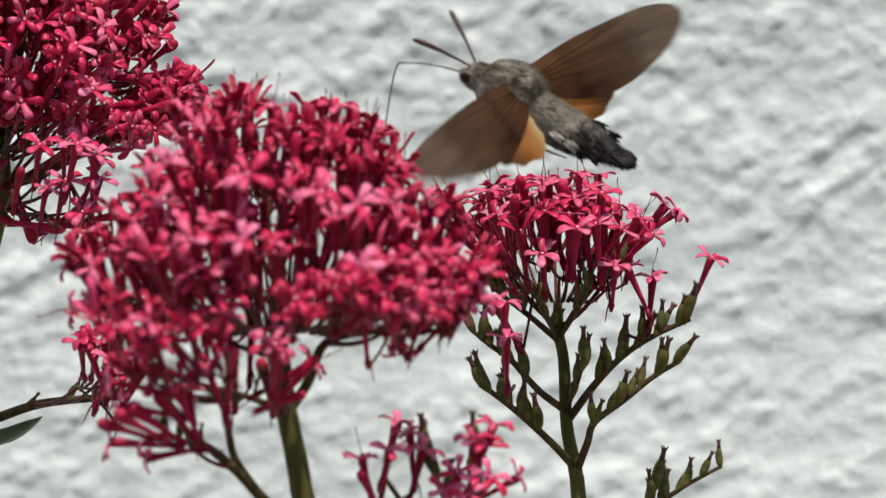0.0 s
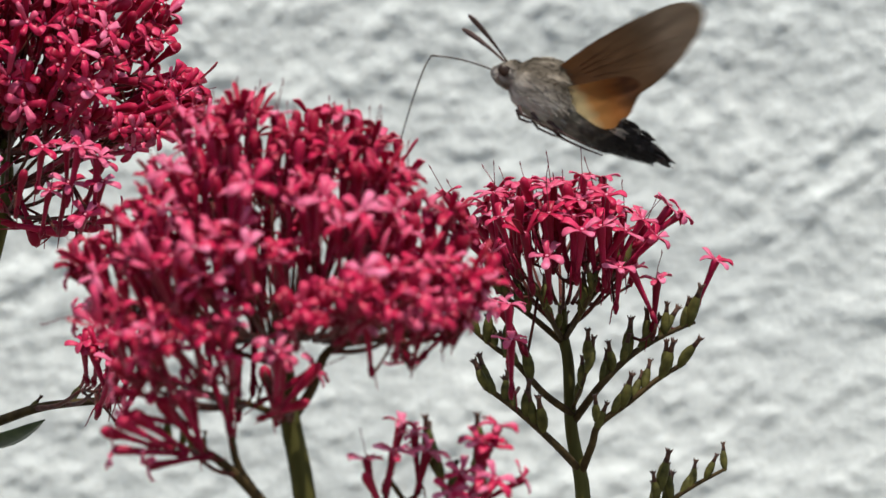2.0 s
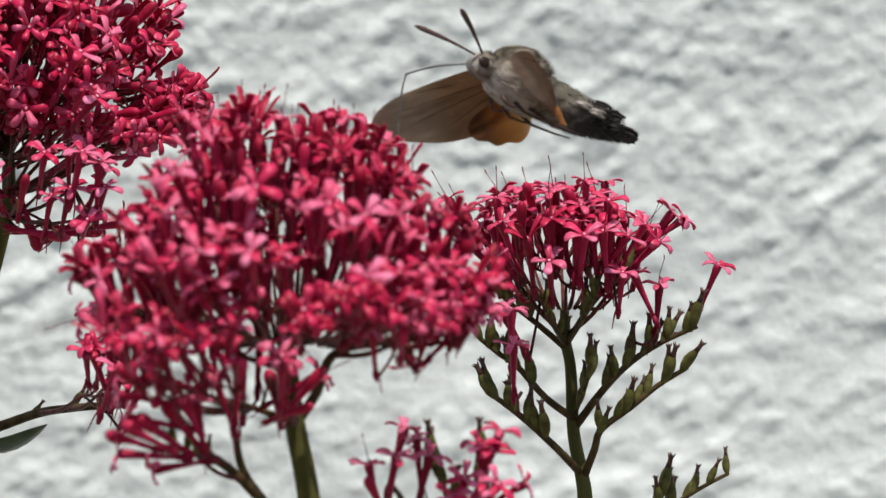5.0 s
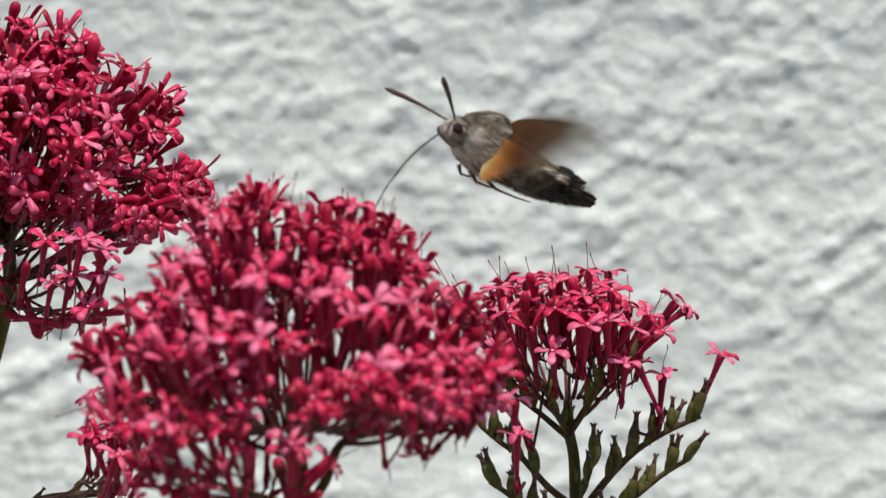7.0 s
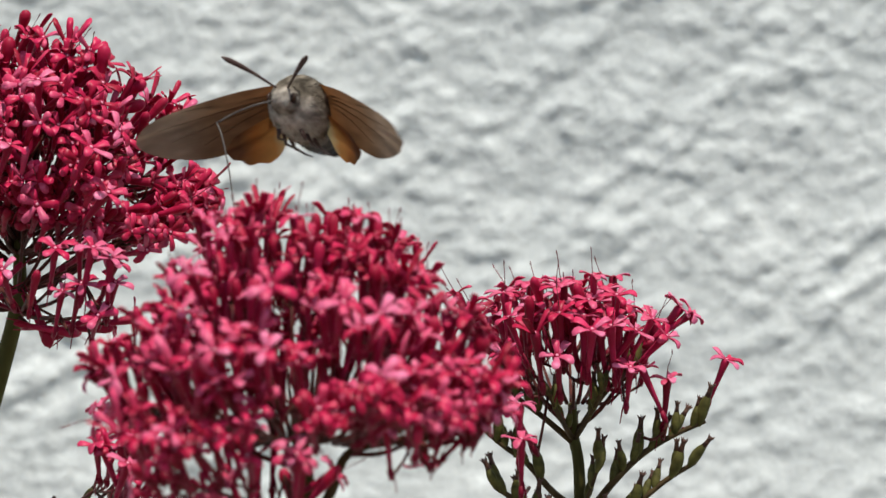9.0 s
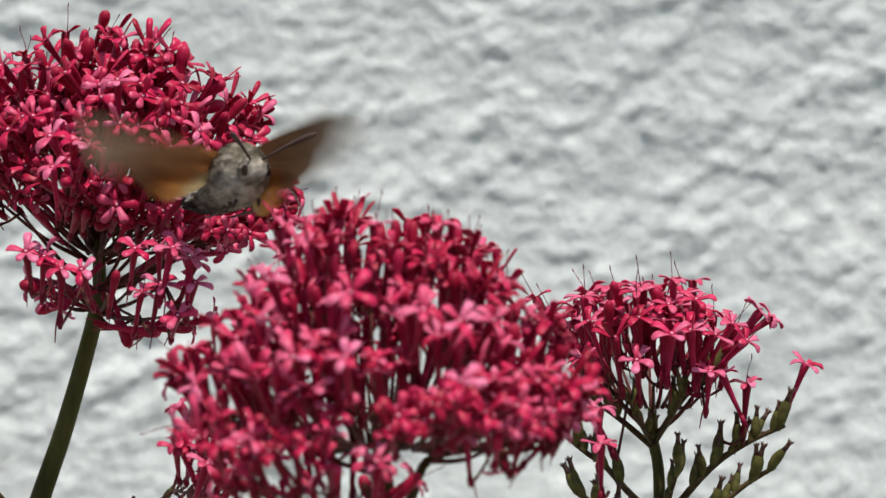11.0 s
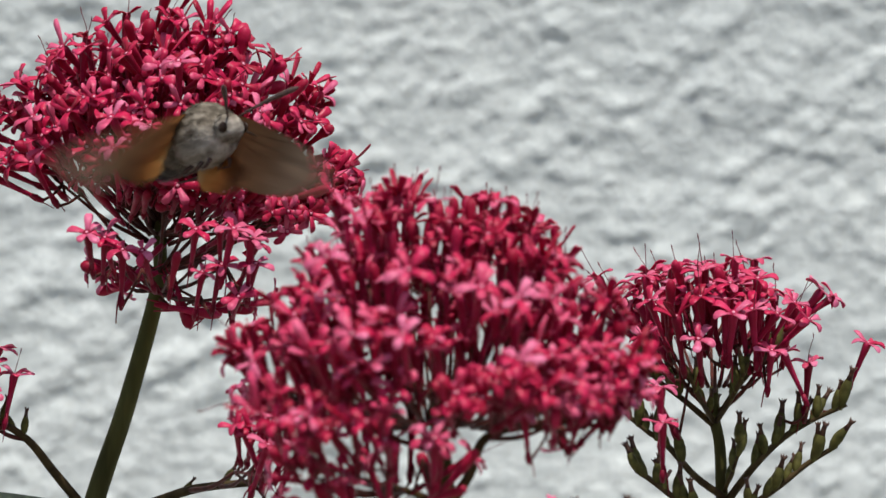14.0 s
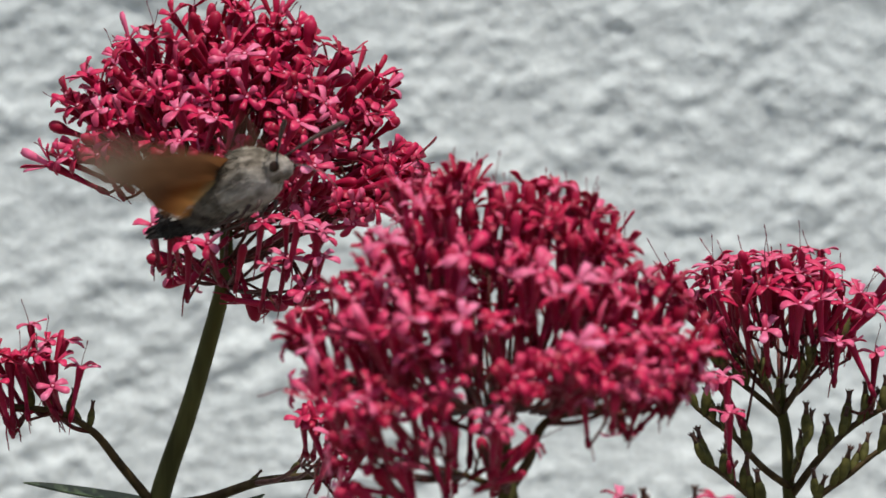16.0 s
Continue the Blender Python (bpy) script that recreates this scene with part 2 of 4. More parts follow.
# ---- the stucco wall and the ground ----
def wall_and_ground():
    xs = np.concatenate((np.linspace(-4.2, -0.18, 40), np.arange(-0.172, 0.128, 0.0007), np.linspace(0.135, 4.2, 40)))
    zs = np.concatenate((np.linspace(-0.05, 0.66, 44), np.arange(0.672, 0.850, 0.0007), np.linspace(0.86, 2.9, 60)))
    face = WALL_Y
    ca, sa = math.cos(radians(36)), math.sin(radians(36))

    def height(x, z):
        """Trowelled ridges that run up to one side, lumps between them and a fine grain."""
        a, b = x * ca + z * sa, -x * sa + z * ca
        wx, wz = noise.noise((x * 55, 3.1, z * 55)) * 0.9, noise.noise((x * 55, 9.7, z * 55)) * 0.9
        h = 0.80 * noise.noise((a * 86 + wx, 0.37, b * 150 + wz)) + 0.56 * noise.noise((a * 190 + wz, 5.43, b * 310 + wx))
        h += 0.40 * noise.noise((x * 330, 7.41, z * 400)) + 0.16 * noise.noise((x * 760, 2.6, z * 760))
        h += 0.75 * noise.noise((x * 34, 8.2, z * 42))
        # added bend, shades the wall: tilted darker above, brighter below
        shading_bend = 0.0034 * (1 - math.cos((z - 0.752) * 18.5)) if abs(z - 0.752) < 0.34 else 0.0
        return 0.00094 * (h + 0.25 * abs(h)) + shading_bend

    bm = bmesh.new()
    rows = []
    for z in zs:
        rows.append([bm.verts.new((x, face - height(x, z), z)) for x in xs])
    for r0, r1 in zip(rows, rows[1:]):
        for i in range(len(xs) - 1):
            bm.faces.new((r0[i], r0[i + 1], r1[i + 1], r1[i]))
    back = [bm.verts.new(p) for p in ((-4.2, face + 0.25, -0.05), (4.2, face + 0.25, -0.05), (4.2, face + 0.25, 2.9), (-4.2, face + 0.25, 2.9))]
    bm.faces.new((back[1], back[0], back[3], back[2]))
    bm.faces.new([r[0] for r in rows] + [back[3], back[0]])
    bm.faces.new([r[-1] for r in rows][::-1] + [back[1], back[2]])
    bm.faces.new(rows[-1] + [back[2], back[3]])
    bm.faces.new(rows[0][::-1] + [back[0], back[1]])
    w = part("wall_stucco", bm, STUCCO)
    tagged(w, "white rough-cast stucco house wall in full sun", "wall", kind="structure")
    bm = bmesh.new()
    bmesh.ops.create_grid(bm, x_segments=40, y_segments=40, size=60)
    for v in bm.verts:
        v.co.z = 0.0
    tagged(part("ground", bm, SOIL), "bare grey-brown garden soil before the wall", "ground", kind="structure")


WALL_Y = 0.2
wall_and_ground()


# ---- the flowers ----
def petal_outline(length, width, bend, rise, turn):
    """One spoon-shaped lobe, lying out from the tube's mouth and turned about its axis."""
    prof = ((0.0, 0.5), (0.3, 0.7), (0.58, 0.96), (0.8, 0.98), (0.96, 0.62), (0.99, 0.0))
    pts = [(s, w) for s, w in prof] + [(s, -w) for s, w in prof[-2::-1]]
    m = Matrix.Rotation(turn, 4, "Z")
    out = []
    for s, w in pts:
        r = 0.45 + s * length
        out.append(m @ Vector((r, w * width / 2, rise * s * length - bend * s * s * length + 0.26 * w * w * width)))
    return out


def lobe_mesh(seed):
    """One loose lobe with its root at the flower's foot."""
    rng = random.Random(seed)
    bm = bmesh.new()
    o = petal_outline(rng.uniform(2.4, 3.4), rng.uniform(1.1, 1.55), rng.uniform(-0.2, 0.9), rng.uniform(0.0, 0.8), 0.0)
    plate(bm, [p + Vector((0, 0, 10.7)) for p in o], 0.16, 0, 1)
    bm.transform(Matrix.Scale(MM, 4))
    me = bpy.data.meshes.new("petal")
    bm.to_mesh(me)
    bm.free()
    me.materials.append(PETAL)
    me.materials.append(PETAL_BACK)
    me.polygons.foreach_set("use_smooth", [True] * len(me.polygons))
    return me


def flower_mesh(seed, open_=1.0, lobes=True):
    """A floret: ovary, slender spurred tube and five uneven lobes; 12 mm along +z, in metres."""
    rng = random.Random(seed)
    bm = bmesh.new()
    lean = rng.uniform(-0.5, 0.5) if lobes else 0.0
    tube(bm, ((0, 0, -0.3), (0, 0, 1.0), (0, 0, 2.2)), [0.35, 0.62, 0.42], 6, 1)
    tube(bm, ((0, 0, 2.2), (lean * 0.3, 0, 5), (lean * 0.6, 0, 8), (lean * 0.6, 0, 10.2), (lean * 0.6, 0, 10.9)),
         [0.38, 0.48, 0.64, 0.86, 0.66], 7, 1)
    tube(bm, ((0.3, 0, 3.0), (0.9, 0.1, 0.8), (1.2, 0.2, -2.4)), [0.22, 0.17, 0.09], 4, 1)
    turns = (0, 78, 128, 232, 282)
    for k, a in enumerate(turns if lobes else ()):
        ln = rng.uniform(2.3, 3.2) * (1.1 if k == 0 else 1.0)
        o = petal_outline(ln, rng.uniform(1.1, 1.55), rng.uniform(-0.2, 0.9), rng.uniform(0.0, 0.95) + (1 - open_) * 1.2,
                          radians(a + rng.uniform(-22, 22)))
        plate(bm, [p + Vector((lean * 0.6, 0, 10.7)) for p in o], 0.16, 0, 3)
    tube(bm, ((lean * 0.6, 0, 10.85), (lean * 0.6, 0, 10.98)), [0.36, 0.2], 6, 2)
    bm.transform(Matrix.Scale(MM, 4))
    me = bpy.data.meshes.new("flower")
    bm.to_mesh(me)
    bm.free()
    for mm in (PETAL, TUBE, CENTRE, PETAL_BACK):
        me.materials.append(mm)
    me.polygons.foreach_set("use_smooth", [True] * len(me.polygons))
    return me


def bud_mesh(seed):
    rng = random.Random(seed)
    bm = bmesh.new()
    k = rng.uniform(0.8, 1.15)
    tube(bm, ((0, 0, -0.3), (0, 0, 1.0), (0, 0, 2.2)), [0.35, 0.6, 0.4], 6)
    tube(bm, ((0, 0, 2.0), (0, 0, 5.0), (0, 0, 6.6), (0.1, 0, 7.8), (0.18, 0, 8.9), (0.2, 0, 9.8), (0.15, 0, 10.3)),
         [0.42, 0.54, 0.72, 0.96 * k, 1.06 * k, 0.82 * k, 0.3], 8)
    tube(bm, ((0.3, 0, 2.6), (0.8, 0.1, 0.6), (1.0, 0.2, -1.6)), [0.2, 0.15, 0.08], 4)
    bm.transform(Matrix.Scale(MM, 4))
    me = bpy.data.meshes.new("bud")
    bm.to_mesh(me)
    bm.free()
    me.materials.append(BUD)
    me.polygons.foreach_set("use_smooth", [True] * len(me.polygons))
    return me


def stamen_mesh(seed):
    rng = random.Random(seed)
    bm = bmesh.new()
    b = rng.uniform(-1.2, 1.2)
    tube(bm, ((0.2, 0, 10.5), (0.3 + b * 0.3, 0.1, 13), (0.3 + b, 0.3, 15.6)), [0.10, 0.085, 0.07], 4)
    tube(bm, ((0.3 + b, 0.3, 15.4), (0.35 + b, 0.3, 15.9), (0.4 + b, 0.3, 16.4)), [0.07, 0.13, 0.05], 5)
    bm.transform(Matrix.Scale(MM, 4))
    me = bpy.data.meshes.new("stamen")
    bm.to_mesh(me)
    bm.free()
    me.materials.append(STAMEN)
    return me


def pod_mesh(seed):
    """A swollen seed pod with a small dry crown."""
    rng = random.Random(seed)
    bm = bmesh.new()
    tube(bm, ((0, 0, -0.6), (0, 0, 0), (0.12, 0, 1.3), (0.2, 0, 2.8), (0.15, 0, 4.2), (0.05, 0, 5.2)), [0.30, 0.52, 0.98, 1.14, 0.96, 0.62], 9, 0, False)
    tube(bm, ((0.05, 0, 5.2), (0, 0, 6.2), (0, 0, 7.0), (0, 0, 7.5)), [0.62, 0.48, 0.46, 0.72], 9, 1)
    for k in range(5):
        a = k * 1.257 + rng.random()
        tube(bm, ((0.4 * math.cos(a), 0.4 * math.sin(a), 7.3), (0.78 * math.cos(a), 0.78 * math.sin(a), 7.9)), [0.17, 0.08], 4, 1)
    bm.transform(Matrix.Scale(MM, 4))
    me = bpy.data.meshes.new("seed_pod")
    bm.to_mesh(me)
    bm.free()
    me.materials.append(POD)
    me.materials.append(POD_NECK)
    me.polygons.foreach_set("use_smooth", [True] * len(me.polygons))
    return me


FLOWERS = [flower_mesh(k) for k in range(8)] + [flower_mesh(k, 0.4) for k in range(20, 25)]
TUBES = [flower_mesh(k, 1.0, False) for k in range(40, 44)]
LOBES = [lobe_mesh(k) for k in range(7)]
BUDS = [bud_mesh(k) for k in range(4)]
STAMENS = [stamen_mesh(k) for k in range(6)]
PODS = [pod_mesh(k) for k in range(4)]


class Plant:
    """One valerian plant: an empty at the foot of its stem carries stem, branches, flowers, buds, pods and leaves."""

    def __init__(self, name, label, foot, seed, ahead=0.0):
        self.rng = random.Random(seed)
        self.ahead = ahead
        self.base = P(foot[0], foot[1], foot[2] - ahead)
        self.base.z = 0.0
        self.ob = new(name)
        self.ob.location = self.base
        tagged(self.ob, label, "flower", group="red valerian by the wall")

    def at(self, u, v, y=0.0):
        return P(u, v, y - self.ahead) - self.base

    def stem(self, name, pts, r0, r1, material, seg=8):
        line = curve_pts([self.at(*p) for p in pts])
        bm = bmesh.new()
        tube(bm, line, [r * MM for r in taper(len(line), r0, r1)], seg)
        return part(name, bm, material, self.ob)

    def put(self, name, me, base, axis, spin=None, size=1.0):
        q = axis.normalized().to_track_quat("Z", "Y").to_matrix().to_4x4()
        ob = new(name, me)
        ob.parent = self.ob
        ob.matrix_basis = (Matrix.Translation(base) @ q @ Matrix.Rotation(self.rng.uniform(0, 6.28) if spin is None else spin, 4, "Z")
                           @ Matrix.Scale(size, 4))
        return ob

    def floret(self, tip, axis, bud=0.0, stamen=0.3, size=1.0, spin=None, whole=True):
        """A flower (or bud) whose face is at tip; returns its foot. whole=False: its lobes are pieces of their own."""
        axis = axis.normalized()
        rng = self.rng
        size *= rng.uniform(0.9, 1.14)
        if rng.random() < bud:
            base = tip - axis * 9.5 * MM * size
            self.put("bud", rng.choice(BUDS), base, axis, spin, size)
            return base
        base = tip - axis * 10.9 * MM * size
        f = self.put("flower", rng.choice(FLOWERS if whole else TUBES), base, axis, spin, size)
        if not whole:
            for a in (0, 78, 128, 232, 282):
                p = new("petal", rng.choice(LOBES))
                p.parent = f
                p.matrix_basis = Matrix.Rotation(radians(a + rng.uniform(-14, 14)), 4, "Z")
        if rng.random() < stamen:
            s = new("stamen", rng.choice(STAMENS))
            s.parent = f
        return base

    def branch(self, root, end, feet, r=0.55):
        """A branch with thin stalks to the feet of its flowers."""
        bm = bmesh.new()
        mid = root.lerp(end, 0.5) + Vector((0, 0, -1.0)) * MM
        line = curve_pts((root, mid, end), 3)
        tube(bm, line, [x * MM for x in taper(len(line), r, r * 0.6)], 6)
        b = part("branch", bm, STALK, self.ob)
        for f in feet:
            bm = bmesh.new()
            m = end.lerp(f, 0.5) + Vector((0, 0, -0.4)) * MM
            tube(bm, (end, m, f), [0.30 * MM, 0.26 * MM, 0.3 * MM], 5)
            part("stalk", bm, STALK, b)

    def dome(self, node, centre, rx, up, down, depth, sprays, each, bud=0.16, lift=0.7, low=-0.75, stamen=0.3, spread=6.0, inner=0.3):
        """A head of sprays on a dome about centre, each with its own flowers, carried by branches from node."""
        rng = self.rng
        nd, c = self.at(*node), self.at(*centre)
        for k in range(sprays):
            zz = 1 - (k + 0.5) / sprays * (1 - low)
            a = k * 2.39996 + rng.uniform(-0.3, 0.3)
            rr = math.sqrt(max(0, 1 - zz * zz))
            o = Vector((rr * math.cos(a) * rx, rr * math.sin(a) * depth, zz * (up if zz > 0 else down))) * 1e-4
            within = rng.random() < inner
            mid = c + o * (rng.uniform(0.55, 0.75) if within else rng.uniform(0.86, 1.0))
            ahead = ((mid - nd).normalized() + Vector((0, 0, lift))).normalized()
            self.spray(nd, mid - ahead * 14 * MM, mid, ahead, (each if o.y < depth * 2.5e-5 else each // 2) + rng.randint(-1, 1), spread, 0.5 if within else bud, stamen, lift)

    def spray(self, root, end, mid, ahead, count, spread, bud, stamen, lift=0.7, size=1.0):
        """A tuft of flowers about mid, facing ahead, on stalks from end; a branch runs from root to end."""
        rng = self.rng
        one = ahead.orthogonal().normalized()
        two = ahead.cross(one)
        feet = []
        for i in range(count):
            q = i * 2.39996 + rng.random()
            r = spread * math.sqrt((i + 0.4) / count)
            lat = one * math.cos(q) + two * math.sin(q)
            tip = mid + lat * r * MM + ahead * (rng.uniform(-3.4, 1.2) - 0.05 * r * r) * MM
            axis = ahead + lat * 0.085 * r + Vector((0, 0, lift * 0.35)) + Vector([rng.uniform(-.28, .28) for _ in range(3)])
            feet.append(self.floret(tip, axis, bud, stamen, size))
        self.branch(root, end, feet)

    def tuft(self, root, end, mid, count, spread=5.0, bud=0.15, stamen=0.4, size=1.0):
        """A spray given by the places of its root, its fork and its middle."""
        a, b, c = self.at(*root), self.at(*end), self.at(*mid)
        self.spray(a, b, c, ((c - b).normalized() + Vector((0, -0.1, 0.35))).normalized(), count, spread, bud, stamen, 0.7, size)

    def umbel(self, root, top, half, n, bud=0.15, stamen=0.25, size=1.0, drop=12.8, deep=0.8, rise=0.5, whole=True, loose=0.26, face=None, aim_at=None):
        """A flat tuft: flowers whose faces lie on a low cap about top, tubes fanning up from a fork drop mm below towards root."""
        rng = self.rng
        a, c = self.at(*root), self.at(*top)
        to = self.at(*aim_at) if aim_at else a
        down = (to - c).normalized() * 0.8 + Vector((0, 0.06, -0.1 - rise))
        fork = c + down.normalized() * drop * MM
        fork.z = max(fork.z, a.z - 0.002)
        feet = []
        for i in range(n):
            q = i * 2.39996 + rng.random() * 0.8
            r = math.sqrt((i + 0.3) / n) * rng.uniform(0.85, 1.12)
            o = Vector((math.cos(q) * r * half * 0.1, -math.sin(q) * r * half * 0.1 * deep, 2.2 - 3.6 * r * r + rng.uniform(-3.4, 1.4)))
            tip = c + o * MM
            axis = (tip - fork).normalized() * 0.85 + Vector((0, -0.06, rise if face is None else face)) + Vector([rng.uniform(-loose, loose) for _ in range(3)])
            feet.append(self.floret(tip, axis, bud, stamen, size, None, whole))
        self.branch(a, fork, feet, 0.42)

    def cyme(self, root, end, tips, r=0.5, bud=0.1, stamen=0.3, size=1.0):
        """A loose spray: root and end of its branch and (u, v, y, lean, out) of each flower, lean to the right and out to the front in degrees."""
        a, b = self.at(*root), self.at(*end)
        feet = []
        for u, v, yy, lean, out in tips:
            axis = Vector((math.sin(radians(lean)) * math.cos(radians(out)), -math.sin(radians(out)), math.cos(radians(lean)) * math.cos(radians(out))))
            feet.append(self.floret(self.at(u, v, yy), axis, bud, stamen, size, None, False))
        self.branch(a, b, feet, r)

    def faced(self, u, v, y, lean, out, size=1.05):
        """A single open flower turned to the light; its stalk goes back into the head."""
        axis = Vector((math.sin(radians(lean)) * math.cos(radians(out)), -math.sin(radians(out)), math.cos(radians(lean)) * math.cos(radians(out))))
        self.floret(self.at(u, v, y), axis, 0.0, 0.35, size, None, False)

    def pods(self, pts, n, r=0.55, lean=0, spread=28, first=0.25, size=1.0):
        """A fruiting branch: a line with n pods along it, standing up from it by turns."""
        line = curve_pts([self.at(*p) for p in pts])
        bm = bmesh.new()
        tube(bm, line, [x * MM for x in taper(len(line), r, r * 0.55)], 6)
        part("branch", bm, BRANCH, self.ob)
        rng = self.rng
        for k in range(n):
            f = first + (1 - first) * (k + 0.5 + rng.uniform(-0.38, 0.38)) / n
            i = min(len(line) - 2, int(f * (len(line) - 1)))
            p = line[i].lerp(line[i + 1], f * (len(line) - 1) - i)
            d = (line[i + 1] - line[i]).normalized()
            side = -1 if k % 2 else 1
            ax = d * 0.25 + Vector((math.sin(radians(lean + side * spread * rng.uniform(-0.2, 1.5))), rng.uniform(-0.5, 0.4), 1.0))
            self.put("seed_pod", rng.choice(PODS), p, ax, None, size * rng.uniform(0.7, 1.06))

    def leaf(self, root, tip, width, droop):
        a, b = self.at(*root), self.at(*tip)
        d = b - a
        side = d.cross(Vector((0, 0, 1))).normalized() + Vector((0, 0, 0.35))
        bm = bmesh.new()
        rows = []
        for k in range(9):
            s = k / 8
            w = width * MM * (math.sin(math.pi * min(1, s * 0.92 + 0.08)) ** 0.8) * 0.5
            c = a + d * s + Vector((0, 0, droop * MM * math.sin(math.pi * s)))
            rows.append([bm.verts.new(c + side * w * q + Vector((0, 0, abs(q) * w * 0.35 + dz))) for dz in (0.00012, -0.00012) for q in (-1, 0, 1)])
        for r0, r1 in zip(rows, rows[1:]):
            for i0, i1 in ((0, 1), (1, 2), (4, 3), (5, 4), (3, 0), (2, 5)):
                bm.faces.new((r0[i0], r0[i1], r1[i1], r1[i0]))
        return part("leaf", bm, LEAF, self.ob)


def left_plant():
    p = Plant("valerian", "tall red valerian with a dense round crimson flower head", (-420, 7800, 0.012), 11)
    y = 0.012
    p.stem("stem", [(-420, 7960, y), (-330, 3000, y), (-190, 1100, y), (-116, 770, y), (-53, 576, y), (3, 372, y), (8, 300, y), (6, 225, y)], 2.6, 1.0, STEM, 10)
    p.dome((3, 245, y), (15, 85, y), 300, 190, 70, 240, 30, 6, low=0.1, bud=0.3, lift=0.3, inner=0.4, spread=6.5)
    for u, v, d, half, n in ((-70, -120, -0.004, 60, 7), (10, -138, 0.002, 60, 7), (85, -118, -0.002, 60, 7), (160, -75, -0.004, 60, 7), (230, -15, -0.004, 60, 7),
                             (285, 60, -0.002, 55, 7), (320, 140, 0.002, 50, 7), (-150, -80, -0.002, 60, 7), (-215, -20, -0.004, 60, 7), (-280, 45, 0.0, 55, 7),
                             (-20, -60, -0.016, 70, 8), (70, -45, -0.018, 70, 8), (-110, 0, -0.018, 70, 8), (150, 20, -0.018, 65, 8), (20, 30, -0.024, 75, 8),
                             (-190, 80, -0.014, 65, 8), (-60, 95, -0.024, 70, 7), (90, 100, -0.024, 70, 7), (200, 90, -0.016, 65, 8), (-290, 110, -0.002, 50, 7)):
        p.umbel((3 + (u - 3) * 0.06, 236 + abs(u) * 0.16, y), (3 + (u - 3) * 0.92, v + 16, d), half, n - 1, 0.27, 0.3, rise=0.0, loose=0.32, aim_at=(3, 235, y))
    for u, v, d, half, n in ((300, 172, -0.004, 42, 5), (346, 186, 0.002, 32, 4), (268, 222, -0.012, 40, 4), (226, 254, -0.016, 36, 3), (-215, 130, -0.006, 50, 5), (250, 185, -0.004, 55, 6), (300, 215, 0.0, 45, 5), (325, 120, 0.004, 38, 5), (335, 168, 0.0, 38, 5), (285, 20, 0.006, 38, 5), (20, 160, -0.02, 55, 5), (110, 165, -0.016, 50, 5)):
        p.umbel((5, 340, y), (u, v, d), half, n, 0.3, 0.15, 0.97, rise=0.0, aim_at=(4, 270, y))
    for u, v, d, half, n in ((-100, 262, -0.03, 32, 3), (-34, 280, -0.032, 28, 2), (30, 296, -0.032, 22, 1), (100, 262, -0.028, 32, 2), (160, 272, -0.03, 34, 3),
                             (106, 342, -0.028, 26, 2), (170, 346, -0.028, 28, 2)):
        p.umbel((4, 372, y), (u, v, d), half, n, 0.12, 0.15, 0.97, 12.5, rise=0.1, whole=False, face=0.8)
    for u, v, d, half, n in ((-110, 172, -0.006, 50, 4), (-40, 184, -0.012, 45, 4), (40, 180, -0.014, 45, 5), (110, 190, -0.012, 50, 5), (180, 196, -0.01, 50, 5), (240, 222, -0.004, 45, 4)):
        p.umbel((4, 270, y), (u, v, d), half, n, 0.6, 0.0, 0.9, 9.0, rise=0.05)
    p.cyme((2, 366, y), (-70, 352, 0.0), ((-126, 326, -0.006, -75, 10), (-96, 372, -0.004, -110, 5), (-60, 370, -0.01, -140, 10)), bud=0.9, stamen=0.0)
    p.cyme((4, 380, y), (56, 400, 0.0), ((104, 412, -0.006, 100, 6), (60, 428, -0.004, 160, 5), (166, 402, -0.004, 88, 8)), bud=0.9, stamen=0.0)
    for root, end, tips in (
        ((0, 362, y), (75, 385, 0.0), ((110, 408, 0, 95, 10), (60, 425, 0.004, 150, 5), (175, 396, 0.01, 92, 0), (212, 385, 0.006, 80, 0), (150, 372, 0.0, 60, 20))),
        ((-4, 350, y), (-60, 320, 0.0), ((-85, 340, -0.006, -70, 30), (-120, 318, 0, -80, 10)))):
        p.cyme(root, end, tips, bud=0.35)
    # the open flowers that face the sun
    for f in ((40, -40, -0.026, 0, 35), (-80, 60, -0.03, -25, 32), (-10, 75, -0.034, 20, 30), (-75, 115, -0.034, -5, 30), (135, 80, -0.03, 30, 32),
              (185, 50, -0.024, 40, 30), (165, 160, -0.026, 40, 40), (-220, 60, -0.018, -35, 30), (150, 255, -0.02, 60, 45), (-90, 265, -0.02, -30, 30)):
        p.faced(*f)
    # side shoots from the node
    p.stem("side_shoot", [(-118, 765, y), (-30, 752, 0.008), (60, 722, 0.0), (130, 712, -0.004), (215, 706, -0.006)], 1.05, 0.6, BRANCH)
    p.cyme((110, 715, -0.002), (165, 690, -0.022), ((150, 600, -0.042, -20, 10), (185, 610, -0.044, -8, 20), (215, 590, -0.046, 10, 15), (240, 600, -0.046, 15, 20),
                                              (150, 535, -0.04, -30, 10), (200, 640, -0.05, 20, 30), (260, 650, -0.05, 30, 20), (280, 605, -0.05, 30, 25)))
    p.tuft((60, 722, 0.0), (140, 690, -0.022), (185, 600, -0.044), 4, 5.0, 0.15, 0.2)
    p.pods([(40, 730, 0.002), (90, 715, 0), (150, 712, -0.002)], 2, 0.4, 30, 10, 0.0, 0.62)
    p.leaf((-122, 756, y), (-352, 722, -0.004), 5.0, -0.8)
    p.leaf((-112, 770, y), (76, 742, -0.004), 5.6, -3.6)
